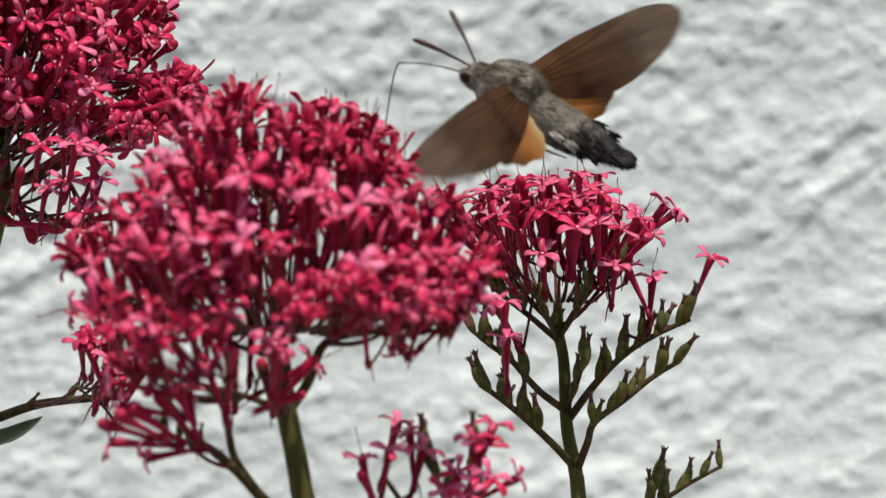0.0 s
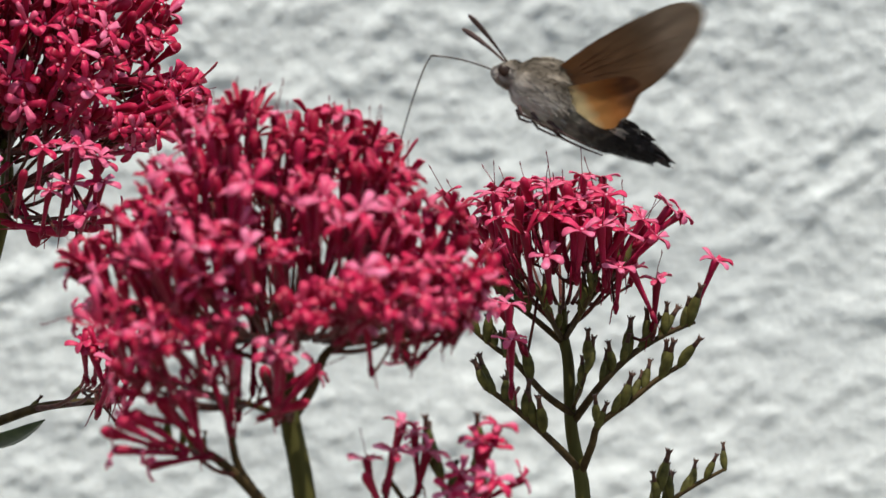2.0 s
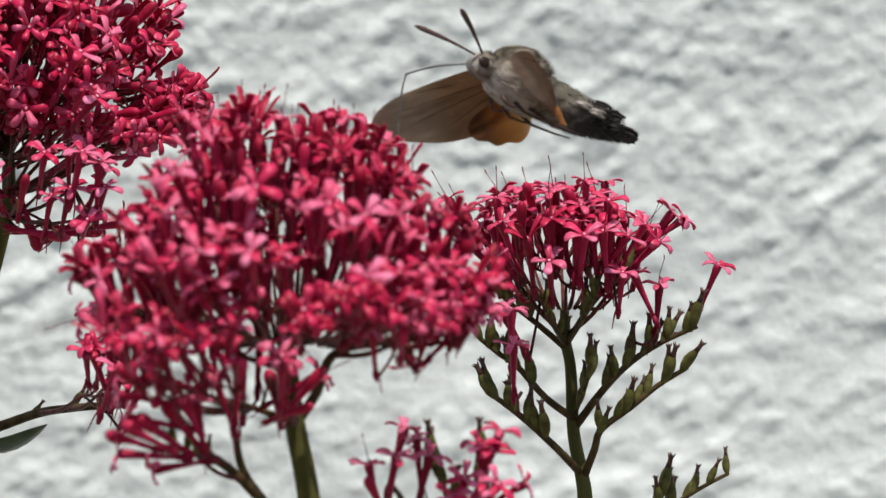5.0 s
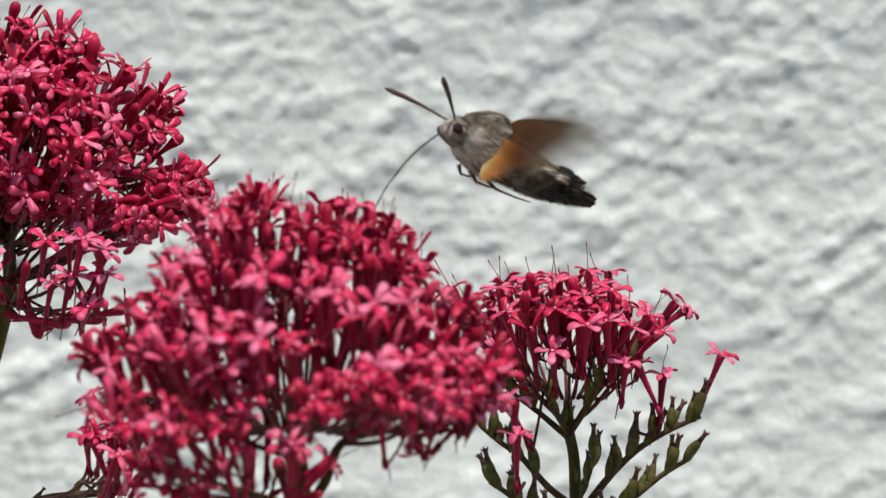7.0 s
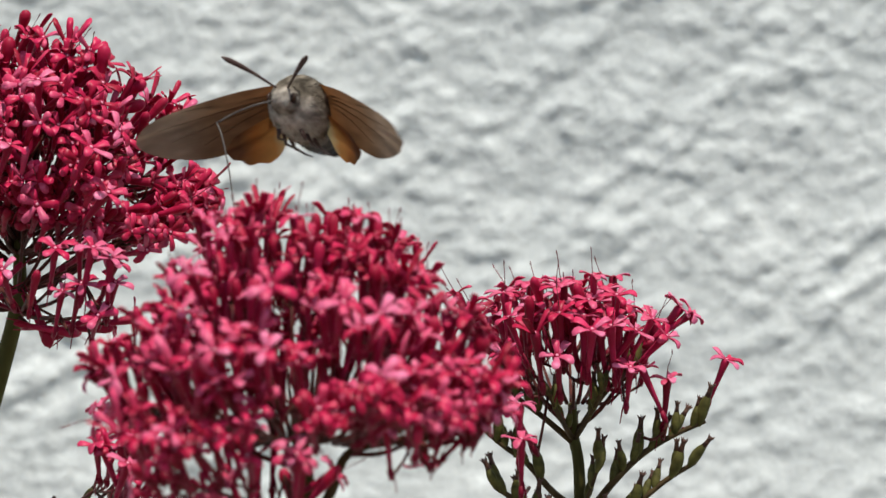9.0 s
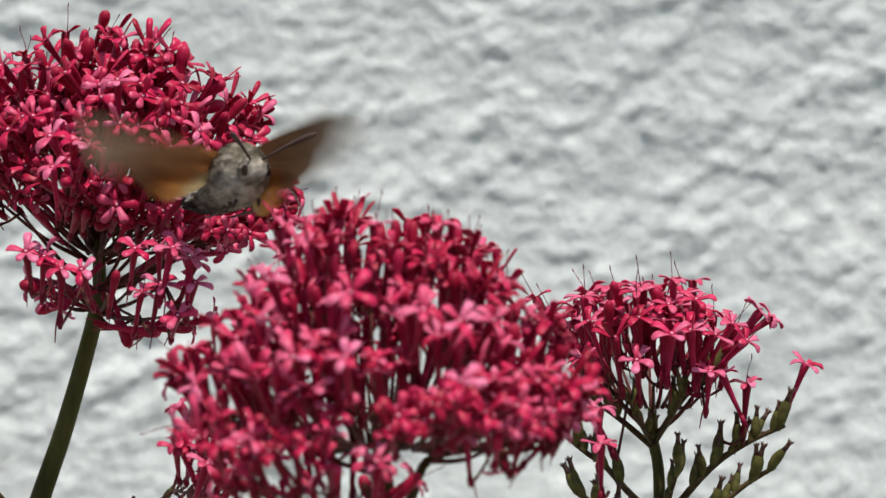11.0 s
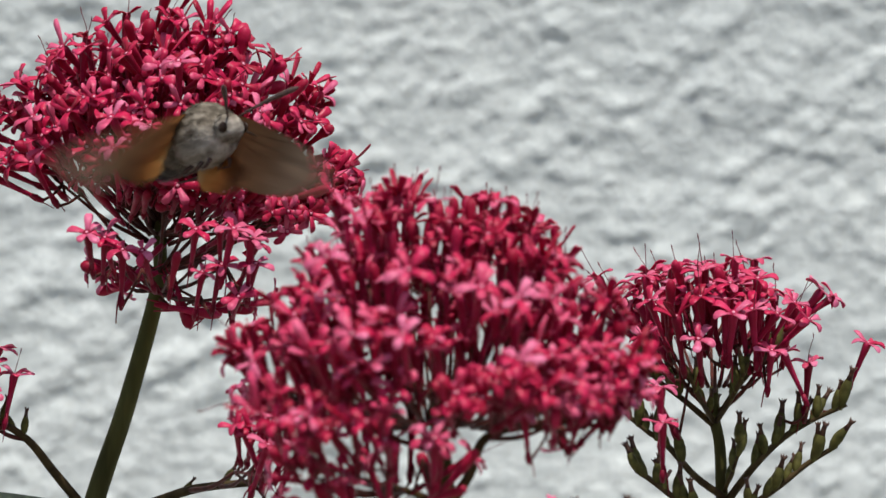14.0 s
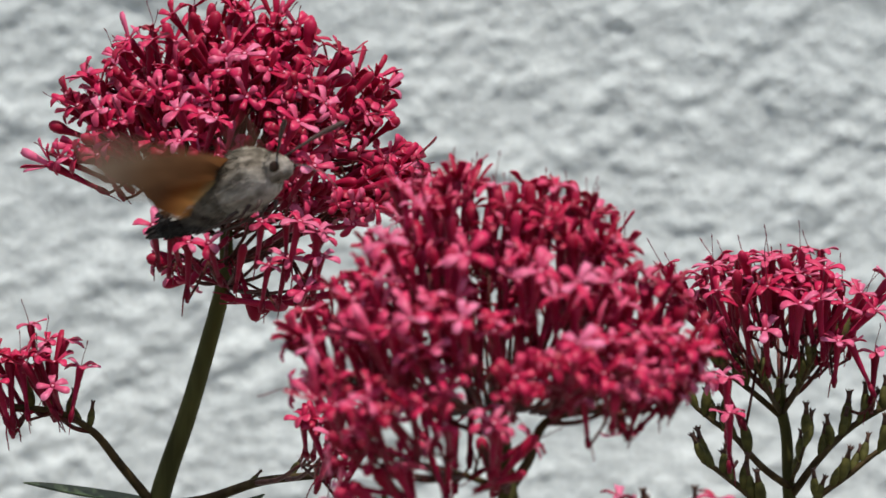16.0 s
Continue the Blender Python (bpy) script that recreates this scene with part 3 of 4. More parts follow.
    p.stem("side_shoot", [(-122, 760, y), (-180, 690, 0.008), (-228, 632, 0.004), (-290, 598, 0.0), (-380, 585, 0.0)], 0.95, 0.5, BRANCH)
    p.cyme((-228, 632, 0.004), (-300, 596, 0.0), ((-310, 470, -0.004, 0, 20), (-275, 468, -0.004, 25, 10), (-330, 495, -0.006, -20, 25), (-250, 515, -0.004, 12, 15),
                                            (-300, 550, -0.01, -10, 60), (-370, 500, 0, -35, 10), (-340, 440, 0, -8, 10)), size=0.95, stamen=0.7)
    p.tuft((-300, 596, 0.0), (-340, 588, 0.0), (-410, 510, -0.004), 6, 5.0, 0.2, 0.3)
    p.tuft((-260, 610, 0.0), (-300, 592, 0.0), (-330, 500, -0.006), 4, 4.0, 0.2, 0.6)
    p.pods([(-225, 632, 0.004), (-255, 612, 0.002), (-300, 596, 0), (-350, 590, 0)], 6, 0.45, 5, 25, 0.0, 0.8)
    return p


def centre_plant():
    p = Plant("valerian", "broad red valerian head in full crimson-pink bloom", (640, 7800, -0.022), 23, 0.085)
    y = -0.022
    p.stem("stem", [(640, 7960, y), (620, 3000, y), (575, 1200, y), (540, 880, y), (515, 745, y), (503, 640, y), (495, 560, y)], 2.4, 1.4, STEM, 10)
    for u, v, d, half, n in (
            # far side of the head
            (360, 240, 0.004, 60, 6), (450, 215, 0.008, 60, 7), (540, 208, 0.008, 60, 7), (625, 232, 0.004, 55, 6), (700, 300, 0.0, 55, 6),
            (470, 330, 0.0, 70, 6), (600, 330, 0.0, 70, 6), (300, 330, 0.0, 60, 6), (760, 400, -0.006, 55, 6), (240, 420, -0.006, 55, 5),
            # crowded buds within
            (400, 385, -0.012, 60, 7), (500, 380, -0.014, 60, 7), (600, 395, -0.012, 60, 7), (690, 425, -0.014, 55, 6), (310, 420, -0.014, 55, 6),
            # its crown
            (350, 222, -0.024, 50, 6), (410, 206, -0.02, 45, 6), (485, 212, -0.022, 45, 5), (545, 205, -0.018, 45, 5), (645, 246, -0.022, 45, 5),
            (395, 256, -0.036, 50, 6), (312, 292, -0.04, 58, 8), (290, 335, -0.044, 45, 5), (510, 262, -0.036, 50, 6), (582, 262, -0.034, 50, 6),
            (650, 305, -0.036, 45, 6), (705, 312, -0.036, 42, 6), (545, 338, -0.052, 42, 4), (400, 322, -0.046, 30, 3),
            # its flanks
            (640, 376, -0.056, 42, 4), (718, 368, -0.046, 45, 6), (778, 372, -0.036, 38, 5), (800, 412, -0.034, 35, 4), (215, 390, -0.042, 50, 6), (280, 396, -0.05, 42, 5),
            (172, 432, -0.036, 38, 5), (150, 466, -0.03, 30, 4), (340, 432, -0.062, 42, 5), (432, 428, -0.066, 42, 5), (480, 440, -0.062, 32, 3), (370, 486, -0.064, 45, 6),
            (250, 462, -0.05, 48, 6), (612, 494, -0.066, 52, 7), (560, 532, -0.068, 40, 5), (690, 508, -0.064, 48, 6), (760, 470, -0.05, 45, 5), (745, 535, -0.06, 48, 6),
            (815, 488, -0.046, 45, 6), (850, 520, -0.04, 36, 5), (815, 545, -0.05, 45, 5), (520, 420, -0.05, 40, 3), (690, 430, -0.05, 40, 3),
            (300, 500, -0.058, 44, 3), (205, 496, -0.044, 40, 2)):
        u, v = u + p.rng.uniform(-16, 16), v + p.rng.uniform(-12, 16)
        p.umbel((500 + (u - 500) * 0.3, 596 + abs(u - 500) * 0.04, y), (u, v + 6 - max(0, v - 470) * 0.2, d), half, n, 0.2, 0.42 if v < 330 else 0.16, 1.04, 12.8 if v < 450 else 10.0, rise=max(0.06, min(0.62, 0.62 - (v - 300) / 420)), face=max(0.22, min(0.66, 0.66 - (v - 420) / 230)))
    # right-hand arm and its flowers
    p.stem("branch", [(515, 745, y), (552, 690, y), (582, 622, y), (660, 600, -0.03), (730, 592, -0.034), (790, 575, -0.032)], 0.95, 0.45, BRANCH)
    p.stem("branch", [(512, 742, y), (440, 715, -0.026), (340, 690, -0.028)], 0.7, 0.4, BRANCH)
    for root, end, tips in (
        ((582, 622, y), (700, 598, -0.035), ((760, 560, -0.05, 20, 30), (820, 560, -0.04, 45, 25), (650, 575, -0.045, -5, 35), (720, 640, -0.03, 170, 0))),
        ((660, 600, -0.03), (800, 592, -0.032), ((862, 535, -0.03, 60, 15), (845, 490, -0.035, 45, 20))),
        ((500, 720, y), (470, 660, -0.035), ((495, 625, -0.05, 5, 35), (470, 600, -0.045, -15, 30), (560, 655, -0.03, 60, 10))),
        ((500, 650, y), (250, 540, -0.024), ((125, 480, -0.03, -55, 10), (160, 535, -0.036, -72, 25), (132, 560, -0.02, -100, 5), (150, 445, -0.026, -35, 15)))):
        p.cyme(root, end, tips, bud=0.05)
    for u, v, d, half, n in ((345, 572, -0.03, 40, 2), (440, 590, -0.02, 24, 2), (268, 590, -0.076, 38, 5), (200, 580, -0.068, 36, 4), (330, 600, -0.066, 32, 2), (395, 596, -0.07, 34, 3)):
        p.umbel((420, 706, -0.026), (u, v, d), half, n, 0.12, 0.1, 1.0, 13.5, rise=0.3)
    # closed flowers crowded over the low branches
    for u, v, d, half, n in ((235, 662, -0.056, 42, 3), (300, 648, -0.056, 40, 3)):
        p.umbel((440, 716, -0.026), (u, v, d), half, n, 0.75, 0.0, 0.9, 8.5, rise=0.1)
    p.cyme((440, 716, -0.026), (300, 712, -0.04), ((200, 690, -0.05, -80, 10), (215, 732, -0.05, -80, 12)), bud=0.6)
    p.cyme((512, 742, y), (520, 725, -0.03), ((562, 652, -0.034, 42, 10), (540, 712, -0.04, 70, 30), (470, 655, -0.03, -12, 10), (500, 640, -0.04, 2, 20)), bud=0.8, stamen=0.0)
    # lowest spray, leaning out to the side
    p.stem("branch", [(475, 900, y), (425, 830, -0.024), (410, 770, -0.026), (402, 700, -0.028)], 0.8, 0.5, BRANCH)
    p.stem("branch", [(480, 905, y), (420, 842, -0.026), (375, 806, -0.028), (345, 795, -0.03)], 0.95, 0.7, BRANCH)
    p.cyme((420, 842, -0.026), (335, 796, -0.036), ((188, 762, -0.05, -72, 12), (200, 796, -0.05, -86, 8), (215, 748, -0.056, -62, 16), (262, 826, -0.05, -100, 8),
                                                   (285, 712, -0.05, -40, 12), (318, 700, -0.05, -24, 14), (340, 704, -0.046, -10, 10), (240, 735, -0.05, -55, 14)), bud=0.35, stamen=0.0)
    p.pods([(375, 806, -0.028), (330, 792, -0.034), (290, 788, -0.038)], 5, 0.5, -20, 30, 0.0, 0.7)
    p.cyme((410, 770, -0.026), (404, 730, -0.04), ((372, 660, -0.05, -20, 12), (414, 648, -0.05, 3, 16)), bud=0.6, stamen=0.0)
    for f in ((446, 322, -0.07, 14, 58, 1.15), (492, 622, -0.05, 4, 50, 1.15), (575, 352, -0.064, 12, 48), (436, 436, -0.076, -5, 50), (640, 480, -0.076, 10, 46),
              (640, 372, -0.066, 20, 48), (345, 436, -0.07, -20, 46), (300, 300, -0.056, -25, 42), (700, 372, -0.056, 30, 44), (603, 202, -0.028, 12, 14)):
        p.faced(*f)
    return p


def right_plant():
    p = Plant("valerian", "red valerian with a flat flower cluster above green seed pods", (1130, 7800, 0.004), 37)
    y = 0.004
    p.stem("stem", [(1130, 7960, y), (1100, 3000, y), (1055, 1200, y), (1035, 900, y), (1028, 838, y), (1013, 760, y), (1008, 650, y), (998, 590, y), (997, 540, y)], 1.75, 0.8, STEM, 10)
    for u, v, d, half, n in ((850, 352, 0.006, 50, 5), (900, 330, -0.004, 55, 6), (960, 318, -0.01, 55, 7), (1025, 318, -0.01, 55, 7), (1080, 330, -0.002, 55, 6), (1130, 362, 0.004, 45, 5),
                             (925, 318, 0.02, 55, 6), (990, 310, 0.022, 55, 6), (1055, 318, 0.02, 55, 6)):
        p.umbel((998 + (u - 998) * 0.3, 540, y), (u, v + 24, d), half, n - 1, 0.22, 0.4, 1.0, 14.5, rise=0.35, whole=False)
    for u, v, d, half, n in ((910, 385, -0.012, 50, 4), (1000, 385, -0.014, 55, 4), (1070, 390, -0.01, 50, 4)):
        p.umbel((998 + (u - 998) * 0.4, 550, y), (u, v, d), half, n, 0.3, 0.1, 1.0, 13.0)
    for root, end, tips in (
        ((1000, 590, y), (955, 520, 0.0), ((970, 455, -0.016, -5, 45), (870, 450, -0.01, -35, 25), (885, 545, -0.008, -30, 30))),
        ((990, 580, y), (905, 480, 0.0), ((835, 385, -0.004, -35, 10), (812, 372, 0.0, -40, 5), (800, 400, 0.002, -45, 5), (790, 345, 0.004, -30, 0))),
        ((1005, 585, y), (1085, 500, 0.0), ((1100, 475, -0.012, 5, 35), (1110, 410, -0.012, 35, 25), (1165, 420, -0.006, 45, 20), (1190, 370, 0.0, 40, 5), (1210, 380, 0.0, 55, 0), (1140, 390, -0.01, 30, 20)))):
        p.cyme(root, end, tips, bud=0.0, stamen=0.5)
    # lone flowers on the fruiting branches
    p.cyme((1190, 585, 0.0), (1222, 565, 0.0), ((1270, 462, 0.0, 22, 18),), r=0.35, bud=0.0, stamen=0.0)
    p.cyme((1120, 600, 0.0), (1160, 590, -0.004), ((1165, 497, -0.004, 4, 14), (1120, 480, -0.006, -25, 10)), r=0.35, bud=0.0, stamen=1.0)
    p.cyme((920, 690, 0.0), (907, 690, -0.02), ((907, 603, -0.042, 0, 12), (903, 540, -0.036, 0, 10)), r=0.35, bud=0.0, stamen=0.0)
    p.pods([(1030, 842, y), (1050, 790, 0), (1062, 755, -0.002), (1115, 715, -0.003), (1165, 675, -0.003), (1215, 645, -0.003)], 9, 0.75, 6, 22, 0.3)
    p.pods([(1016, 750, y), (1065, 685, 0), (1115, 635, 0), (1170, 600, 0), (1232, 572, 0)], 10, 0.75, 4, 20, 0.25)
    p.pods([(1020, 740, y), (965, 700, 0.0), (915, 645, 0), (880, 620, 0), (845, 592, 0)], 6, 0.7, -5, 20, 0.35)
    p.pods([(1028, 835, y), (985, 790, -0.002), (930, 740, -0.003), (885, 705, -0.003), (858, 688, -0.003)], 8, 0.75, -6, 20, 0.3)
    p.pods([(998, 610, y), (945, 565, 0), (905, 535, 0), (872, 505, 0)], 5, 0.6, -8, 18, 0.3, 0.85)
    p.pods([(1002, 600, y), (1040, 540, 0), (1075, 500, 0), (1110, 470, 0)], 5, 0.6, 6, 18, 0.25, 0.85)
    p.pods([(998, 605, y), (972, 560, -0.006), (950, 512, -0.009)], 4, 0.55, -6, 20, 0.15, 0.8)
    p.pods([(1000, 605, y), (1032, 555, -0.006), (1058, 500, -0.01)], 4, 0.55, 6, 20, 0.3, 0.8)
    p.pods([(1014, 730, y), (1034, 680, -0.003), (1046, 640, -0.003)], 4, 0.4, 3, 14, 0.1)
    p.pods([(1004, 640, y), (990, 600, 0.006), (975, 565, 0.004)], 2, 0.4, -6, 16, 0.2, 0.9)
    return p


def small_plants():
    p = Plant("valerian", "small pink valerian spray with ripening green pods", (860, 7800, -0.03), 51, 0.075)
    y = -0.03
    p.stem("stem", [(860, 7960, y), (850, 3000, y), (835, 1200, y), (825, 960, y), (820, 890, y)], 1.8, 0.8, STEM)
    p.stem("branch", [(830, 1000, y), (735, 910, y), (690, 850, y)], 0.6, 0.4, BRANCH)
    p.cyme((760, 940, y), (690, 900, y), ((650, 815, -0.034, -12, 20), (700, 800, -0.036, 10, 25), (735, 770, -0.03, -5, 15), (715, 750, -0.026, 15, 10), (650, 845, -0.038, -25, 35), (760, 800, -0.03, 15, 20)), bud=0.1, stamen=0.5)
    p.cyme((825, 960, y), (830, 900, y), ((820, 840, -0.042, 0, 50), (870, 790, -0.036, 20, 25), (885, 755, -0.034, 20, 15), (850, 780, -0.036, 0, 30), (800, 870, -0.042, -15, 50), (930, 850, -0.034, 60, 15), (880, 850, -0.04, 30, 40), (840, 880, -0.044, 5, 55)), bud=0.1)
    p.pods([(825, 960, y), (800, 900, y), (770, 830, -0.026), (755, 800, -0.026)], 5, 0.5, -4, 16, 0.3)
    p.pods([(828, 960, y), (845, 880, y), (850, 790, -0.024)], 4, 0.5, 2, 14, 0.4)
    q = Plant("valerian", "green valerian seed head with upright pods", (1160, 7800, 0.014), 63)
    y = 0.014
    q.stem("stem", [(1160, 7960, y), (1150, 3000, y), (1135, 1300, y), (1140, 960, y), (1165, 905, y)], 1.7, 0.8, STEM)
    q.pods([(1160, 910, y), (1195, 885, y), (1235, 860, y), (1288, 832, y)], 6, 0.6, 0, 20, 0.1, 0.9)
    q.pods([(1158, 920, y), (1165, 890, 0.012), (1170, 870, 0.012)], 3, 0.5, -4, 14, 0.1)
    return p, q


LEFT, CENTRE_P, RIGHT = left_plant(), centre_plant(), right_plant()
SMALL, SEEDY = small_plants()


# ---- the hawk-moth ----
def loft(bm, rings, seg=14, mat=0):
    """Rings of (x, z, half width, half height) along the body."""
    made = []
    for x, z, w, h in rings:
        made.append([bm.verts.new((x * MM, math.cos(a) * w * MM, (z + math.sin(a) * h) * MM)) for a in (2 * math.pi * k / seg for k in range(seg))])
    for a, b in zip(made, made[1:]):
        for k in range(seg):
            bm.faces.new((a[k], a[(k + 1) % seg], b[(k + 1) % seg], b[k])).material_index = mat
    bm.faces.new(made[0][::-1])
    bm.faces.new(made[-1])


def hairs(bm, rings, n, length, rng, lift=0.35):
    """Fine scales lying back over a lofted body."""
    for _ in range(n):
        i = rng.randrange(len(rings) - 1)
        t = rng.random()
        x, z, w, h = (a + (b - a) * t for a, b in zip(rings[i], rings[i + 1]))
        a = rng.uniform(0, 6.283)
        out = Vector((0, math.cos(a), math.sin(a)))
        p = Vector((x, out.y * w * 0.97, z + out.z * h * 0.97))
        d = (Vector((-1, 0, 0)) + out * lift * rng.uniform(0.4, 1.4) + Vector([rng.uniform(-.2, .2) for _ in range(3)])).normalized()
        s = d.cross(out).normalized() * 0.075
        ln = length * rng.uniform(0.6, 1.2)
        vs = [bm.verts.new(q * MM) for q in (p + s, p - s, p + d * ln + out * 0.02)]
        k = bm.verts.new((p + out * 0.12 + d * 0.2) * MM)
        for f in ((vs[0], vs[2], k), (vs[2], vs[1], k), (vs[0], vs[1], vs[2])):
            bm.faces.new(f)


def wing(bm, outline, sign, camber=0.7):
    """A thin membrane, arched a little across the chord, with scalloped folds along the span."""
    line = [Vector((x, yy, 0)) for x, yy in outline]
    line = curve_pts(line[-2:] + line + line[:2], 4)[8:-8]
    cx, cy = sum(p.x for p in line) / len(line), sum(p.y for p in line) / len(line)
    span = max(p.y for p in line)
    rings = []
    for f in (1.0, 0.8, 0.6, 0.4, 0.2):
        ring = []
        for p in line:
            x, yy = cx + (p.x - cx) * f, cy + (p.y - cy) * f
            z = camber * (1 - f * f) + 0.16 * math.sin(x * 2.2 + yy * 0.25) * min(1, yy / span + 0.2)
            ring.append(bm.verts.new((x * MM, sign * yy * MM, z * MM)))
        rings.append(ring)
    n = len(line)
    for a, b in zip(rings, rings[1:]):
        for i in range(n):
            j = (i + 1) % n
            bm.faces.new((a[i], a[j], b[j], b[i]))
    bm.faces.new(rings[-1])
    bmesh.ops.recalc_face_normals(bm, faces=bm.faces)


HINGE = {1: Vector((-0.8, 3.3, 3.0)) * MM, -1: Vector((-0.8, -3.3, 3.0)) * MM}
EYE_AT = Vector((8.6, 0.0, 0.4)) * MM
MOUTH = Vector((9.9, 0.0, -0.5)) * MM


def hawk_moth():
    rng = random.Random(5)
    moth = new("hawk_moth")
    tagged(moth, "grey-brown hummingbird hawk-moth with orange hindwings hovering at flowers", "moth")
    chest = ((6.9, 0.0, 2.5, 2.5), (5.5, 0.3, 3.9, 4.2), (3.2, 0.5, 4.8, 5.2), (0.6, 0.5, 5.2, 5.7), (-1.8, 0.1, 4.9, 5.2), (-3.8, -0.6, 4.2, 4.1))
    bm = bmesh.new()
    loft(bm, ((7.8, 0.1, 1.8, 1.8),) + chest + ((-4.9, -0.6, 2.8, 2.8),))
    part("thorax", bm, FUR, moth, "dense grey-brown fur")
    bm = bmesh.new()
    hairs(bm, chest, 1500, 1.3, rng)
    tagged(part("fur", bm, FUR, moth, smooth=False), kind="stuff")
    belly = ((-3.4, -0.7, 4.2, 3.9), (-6, -1.0, 4.3, 3.7), (-9, -1.1, 4.4, 3.6), (-12, -1.2, 4.2, 3.3), (-15, -1.2, 3.6, 2.7), (-18, -1.3, 2.7, 1.9), (-20.5, -1.4, 1.9, 1.3))
    bm = bmesh.new()
    loft(bm, ((-2.4, -0.3, 2.2, 2.4),) + belly + ((-21.5, -1.1, 1.2, 0.8),))
    part("abdomen", bm, ABDOMEN, moth, "grey-brown turning black towards the tail")
    for s in (1, -1):
        for x, wide, mat, low, look_ in ((-9.2, 0.45, WHITE, -0.9, "white flank tuft"), (-12.2, 0.6, WHITE, -1.1, "white flank tuft"),
                                         (-13.8, 2.2, BLACK, -0.6, "black flank tuft"), (-16.6, 2.0, BLACK, -0.8, "black flank tuft")):
            bm = bmesh.new()
            for k in range(26 if x < -13 else 8):
                z = low + wide * rng.uniform(-1, 1) + rng.uniform(-0.15, 0.15)
                w = (4.35 if x > -13 else 3.8 if x > -15 else 3.1) * math.sqrt(max(0.1, 1 - ((z + 1.1) / 3.9) ** 2))
                xx = x + rng.uniform(-0.7, 0.7)
                ln = rng.uniform(1.6, 2.5)
                tube(bm, (Vector((xx, s * (w - 0.35), z)) * MM, Vector((xx - ln * 0.55, s * (w + 0.3), z - 0.1)) * MM, Vector((xx - ln, s * (w + rng.uniform(0.25, 0.9)), z - 0.25)) * MM),
                     [0.26 * MM, 0.26 * MM, 0.05 * MM], 4)
            part("flank_tuft", bm, mat, moth, look_)
    bm = bmesh.new()
    hairs(bm, belly, 1100, 1.2, rng, 0.22)
    tagged(part("fur", bm, ABDOMEN, moth, smooth=False), kind="stuff")
    bm = bmesh.new()
    for k in range(46):
        a = -1.0 + 2.0 * (k % 23) / 22
        z = -1.1 + (0.5 if k < 23 else -0.3)
        ln = 5.0 - abs(a) * 1.8 + rng.uniform(-0.5, 0.5)
        tube(bm, (Vector((-19.4, a * 1.6, z)) * MM, Vector((-21.6, a * 2.2, z - 0.1)) * MM, Vector((-19.8 - ln * 0.85, a * 2.6, z - 0.4)) * MM),
             [0.42 * MM, 0.36 * MM, 0.06 * MM], 4)
    part("tail_fan", bm, BLACK, moth, "black spreading tail scales")
    bm = bmesh.new()
    skull = ((10.5, -0.6, 1.0, 1.0), (9.6, -0.2, 1.8, 1.9), (8.4, 0.1, 2.5, 2.5), (6.9, 0.1, 2.6, 2.6))
    loft(bm, ((10.9, -0.5, 0.6, 0.6),) + skull + ((6.0, 0.3, 2.4, 2.4),), 12)
    hairs(bm, skull, 420, 0.9, rng)
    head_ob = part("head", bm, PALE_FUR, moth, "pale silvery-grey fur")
    for s in (1, -1):
        bm = bmesh.new()
        bmesh.ops.create_uvsphere(bm, u_segments=12, v_segments=8, radius=1.2 * MM)
        for v in bm.verts:
            v.co = Vector((v.co.x * 1.08, v.co.y * 0.36, v.co.z * 0.84)) + Vector((8.8, s * 2.15, -0.1)) * MM
        part("eye", bm, EYE_M, head_ob, "glossy dark eye")
        bm = bmesh.new()
        d = Vector((0.80, s * 0.58, 0.26)).normalized()
        pts = [Vector((9.0, s * 0.9, 1.6)) + d * q + Vector((0, 0, 0.35 * math.sin(q / 13 * 3.1))) for q in (0, 2.8, 5.6, 8.4, 10.6, 11.6, 12.2)]
        tube(bm, [q * MM for q in pts], [r * MM for r in (0.18, 0.24, 0.34, 0.48, 0.52, 0.36, 0.08)], 6)
        part("antenna", bm, HORN, head_ob, "dark clubbed antenna")
        bm = bmesh.new()
        tube(bm, [Vector(q) * MM for q in ((8.4, s * 0.9, -1.3), (9.6, s * 0.8, -1.2), (10.5, s * 0.5, -0.4))], [0.75 * MM, 0.65 * MM, 0.2 * MM], 7)
        part("palp", bm, FUR, head_ob)
        for k, (x, back, ln) in enumerate(((4.0, 3.0, 3.0), (1.5, 6.0, 3.2), (-1.5, 10.0, 2.4))):
            bm = bmesh.new()
            tube(bm, [Vector(q) * MM for q in ((x, s * 2.0, -4.4), (x - back * 0.35, s * 2.4, -4.4 - ln * 0.4), (x - back * 0.8, s * 2.1, -4.2 - ln * 0.45), (x - back * 1.1, s * 1.9, -3.9 - ln * 0.45))],
                 [0.42 * MM, 0.26 * MM, 0.2 * MM, 0.1 * MM], 6)
            part("leg", bm, HORN, moth)
    wings = {}
    fore = ((1.6, -0.6), (2.5, 3), (2.8, 8.4), (2.6, 14), (2.1, 19.8), (1.2, 24.2), (-0.6, 27.4), (-2.8, 27.8), (-5.2, 25.2), (-7.4, 20.2), (-8.6, 14.6), (-8.4, 9.4), (-6.6, 4.6), (-3.2, 0.2))
    hind = ((-1.6, -0.3), (-2.2, 3.0), (-3.0, 7.0), (-4.0, 10.8), (-5.8, 12.6), (-7.9, 11.9), (-8.9, 10.3), (-10.2, 9.0), (-10.4, 7.0), (-11.2, 5.2), (-10.2, 3.0), (-7.4, 1.0), (-4.0, -0.6))
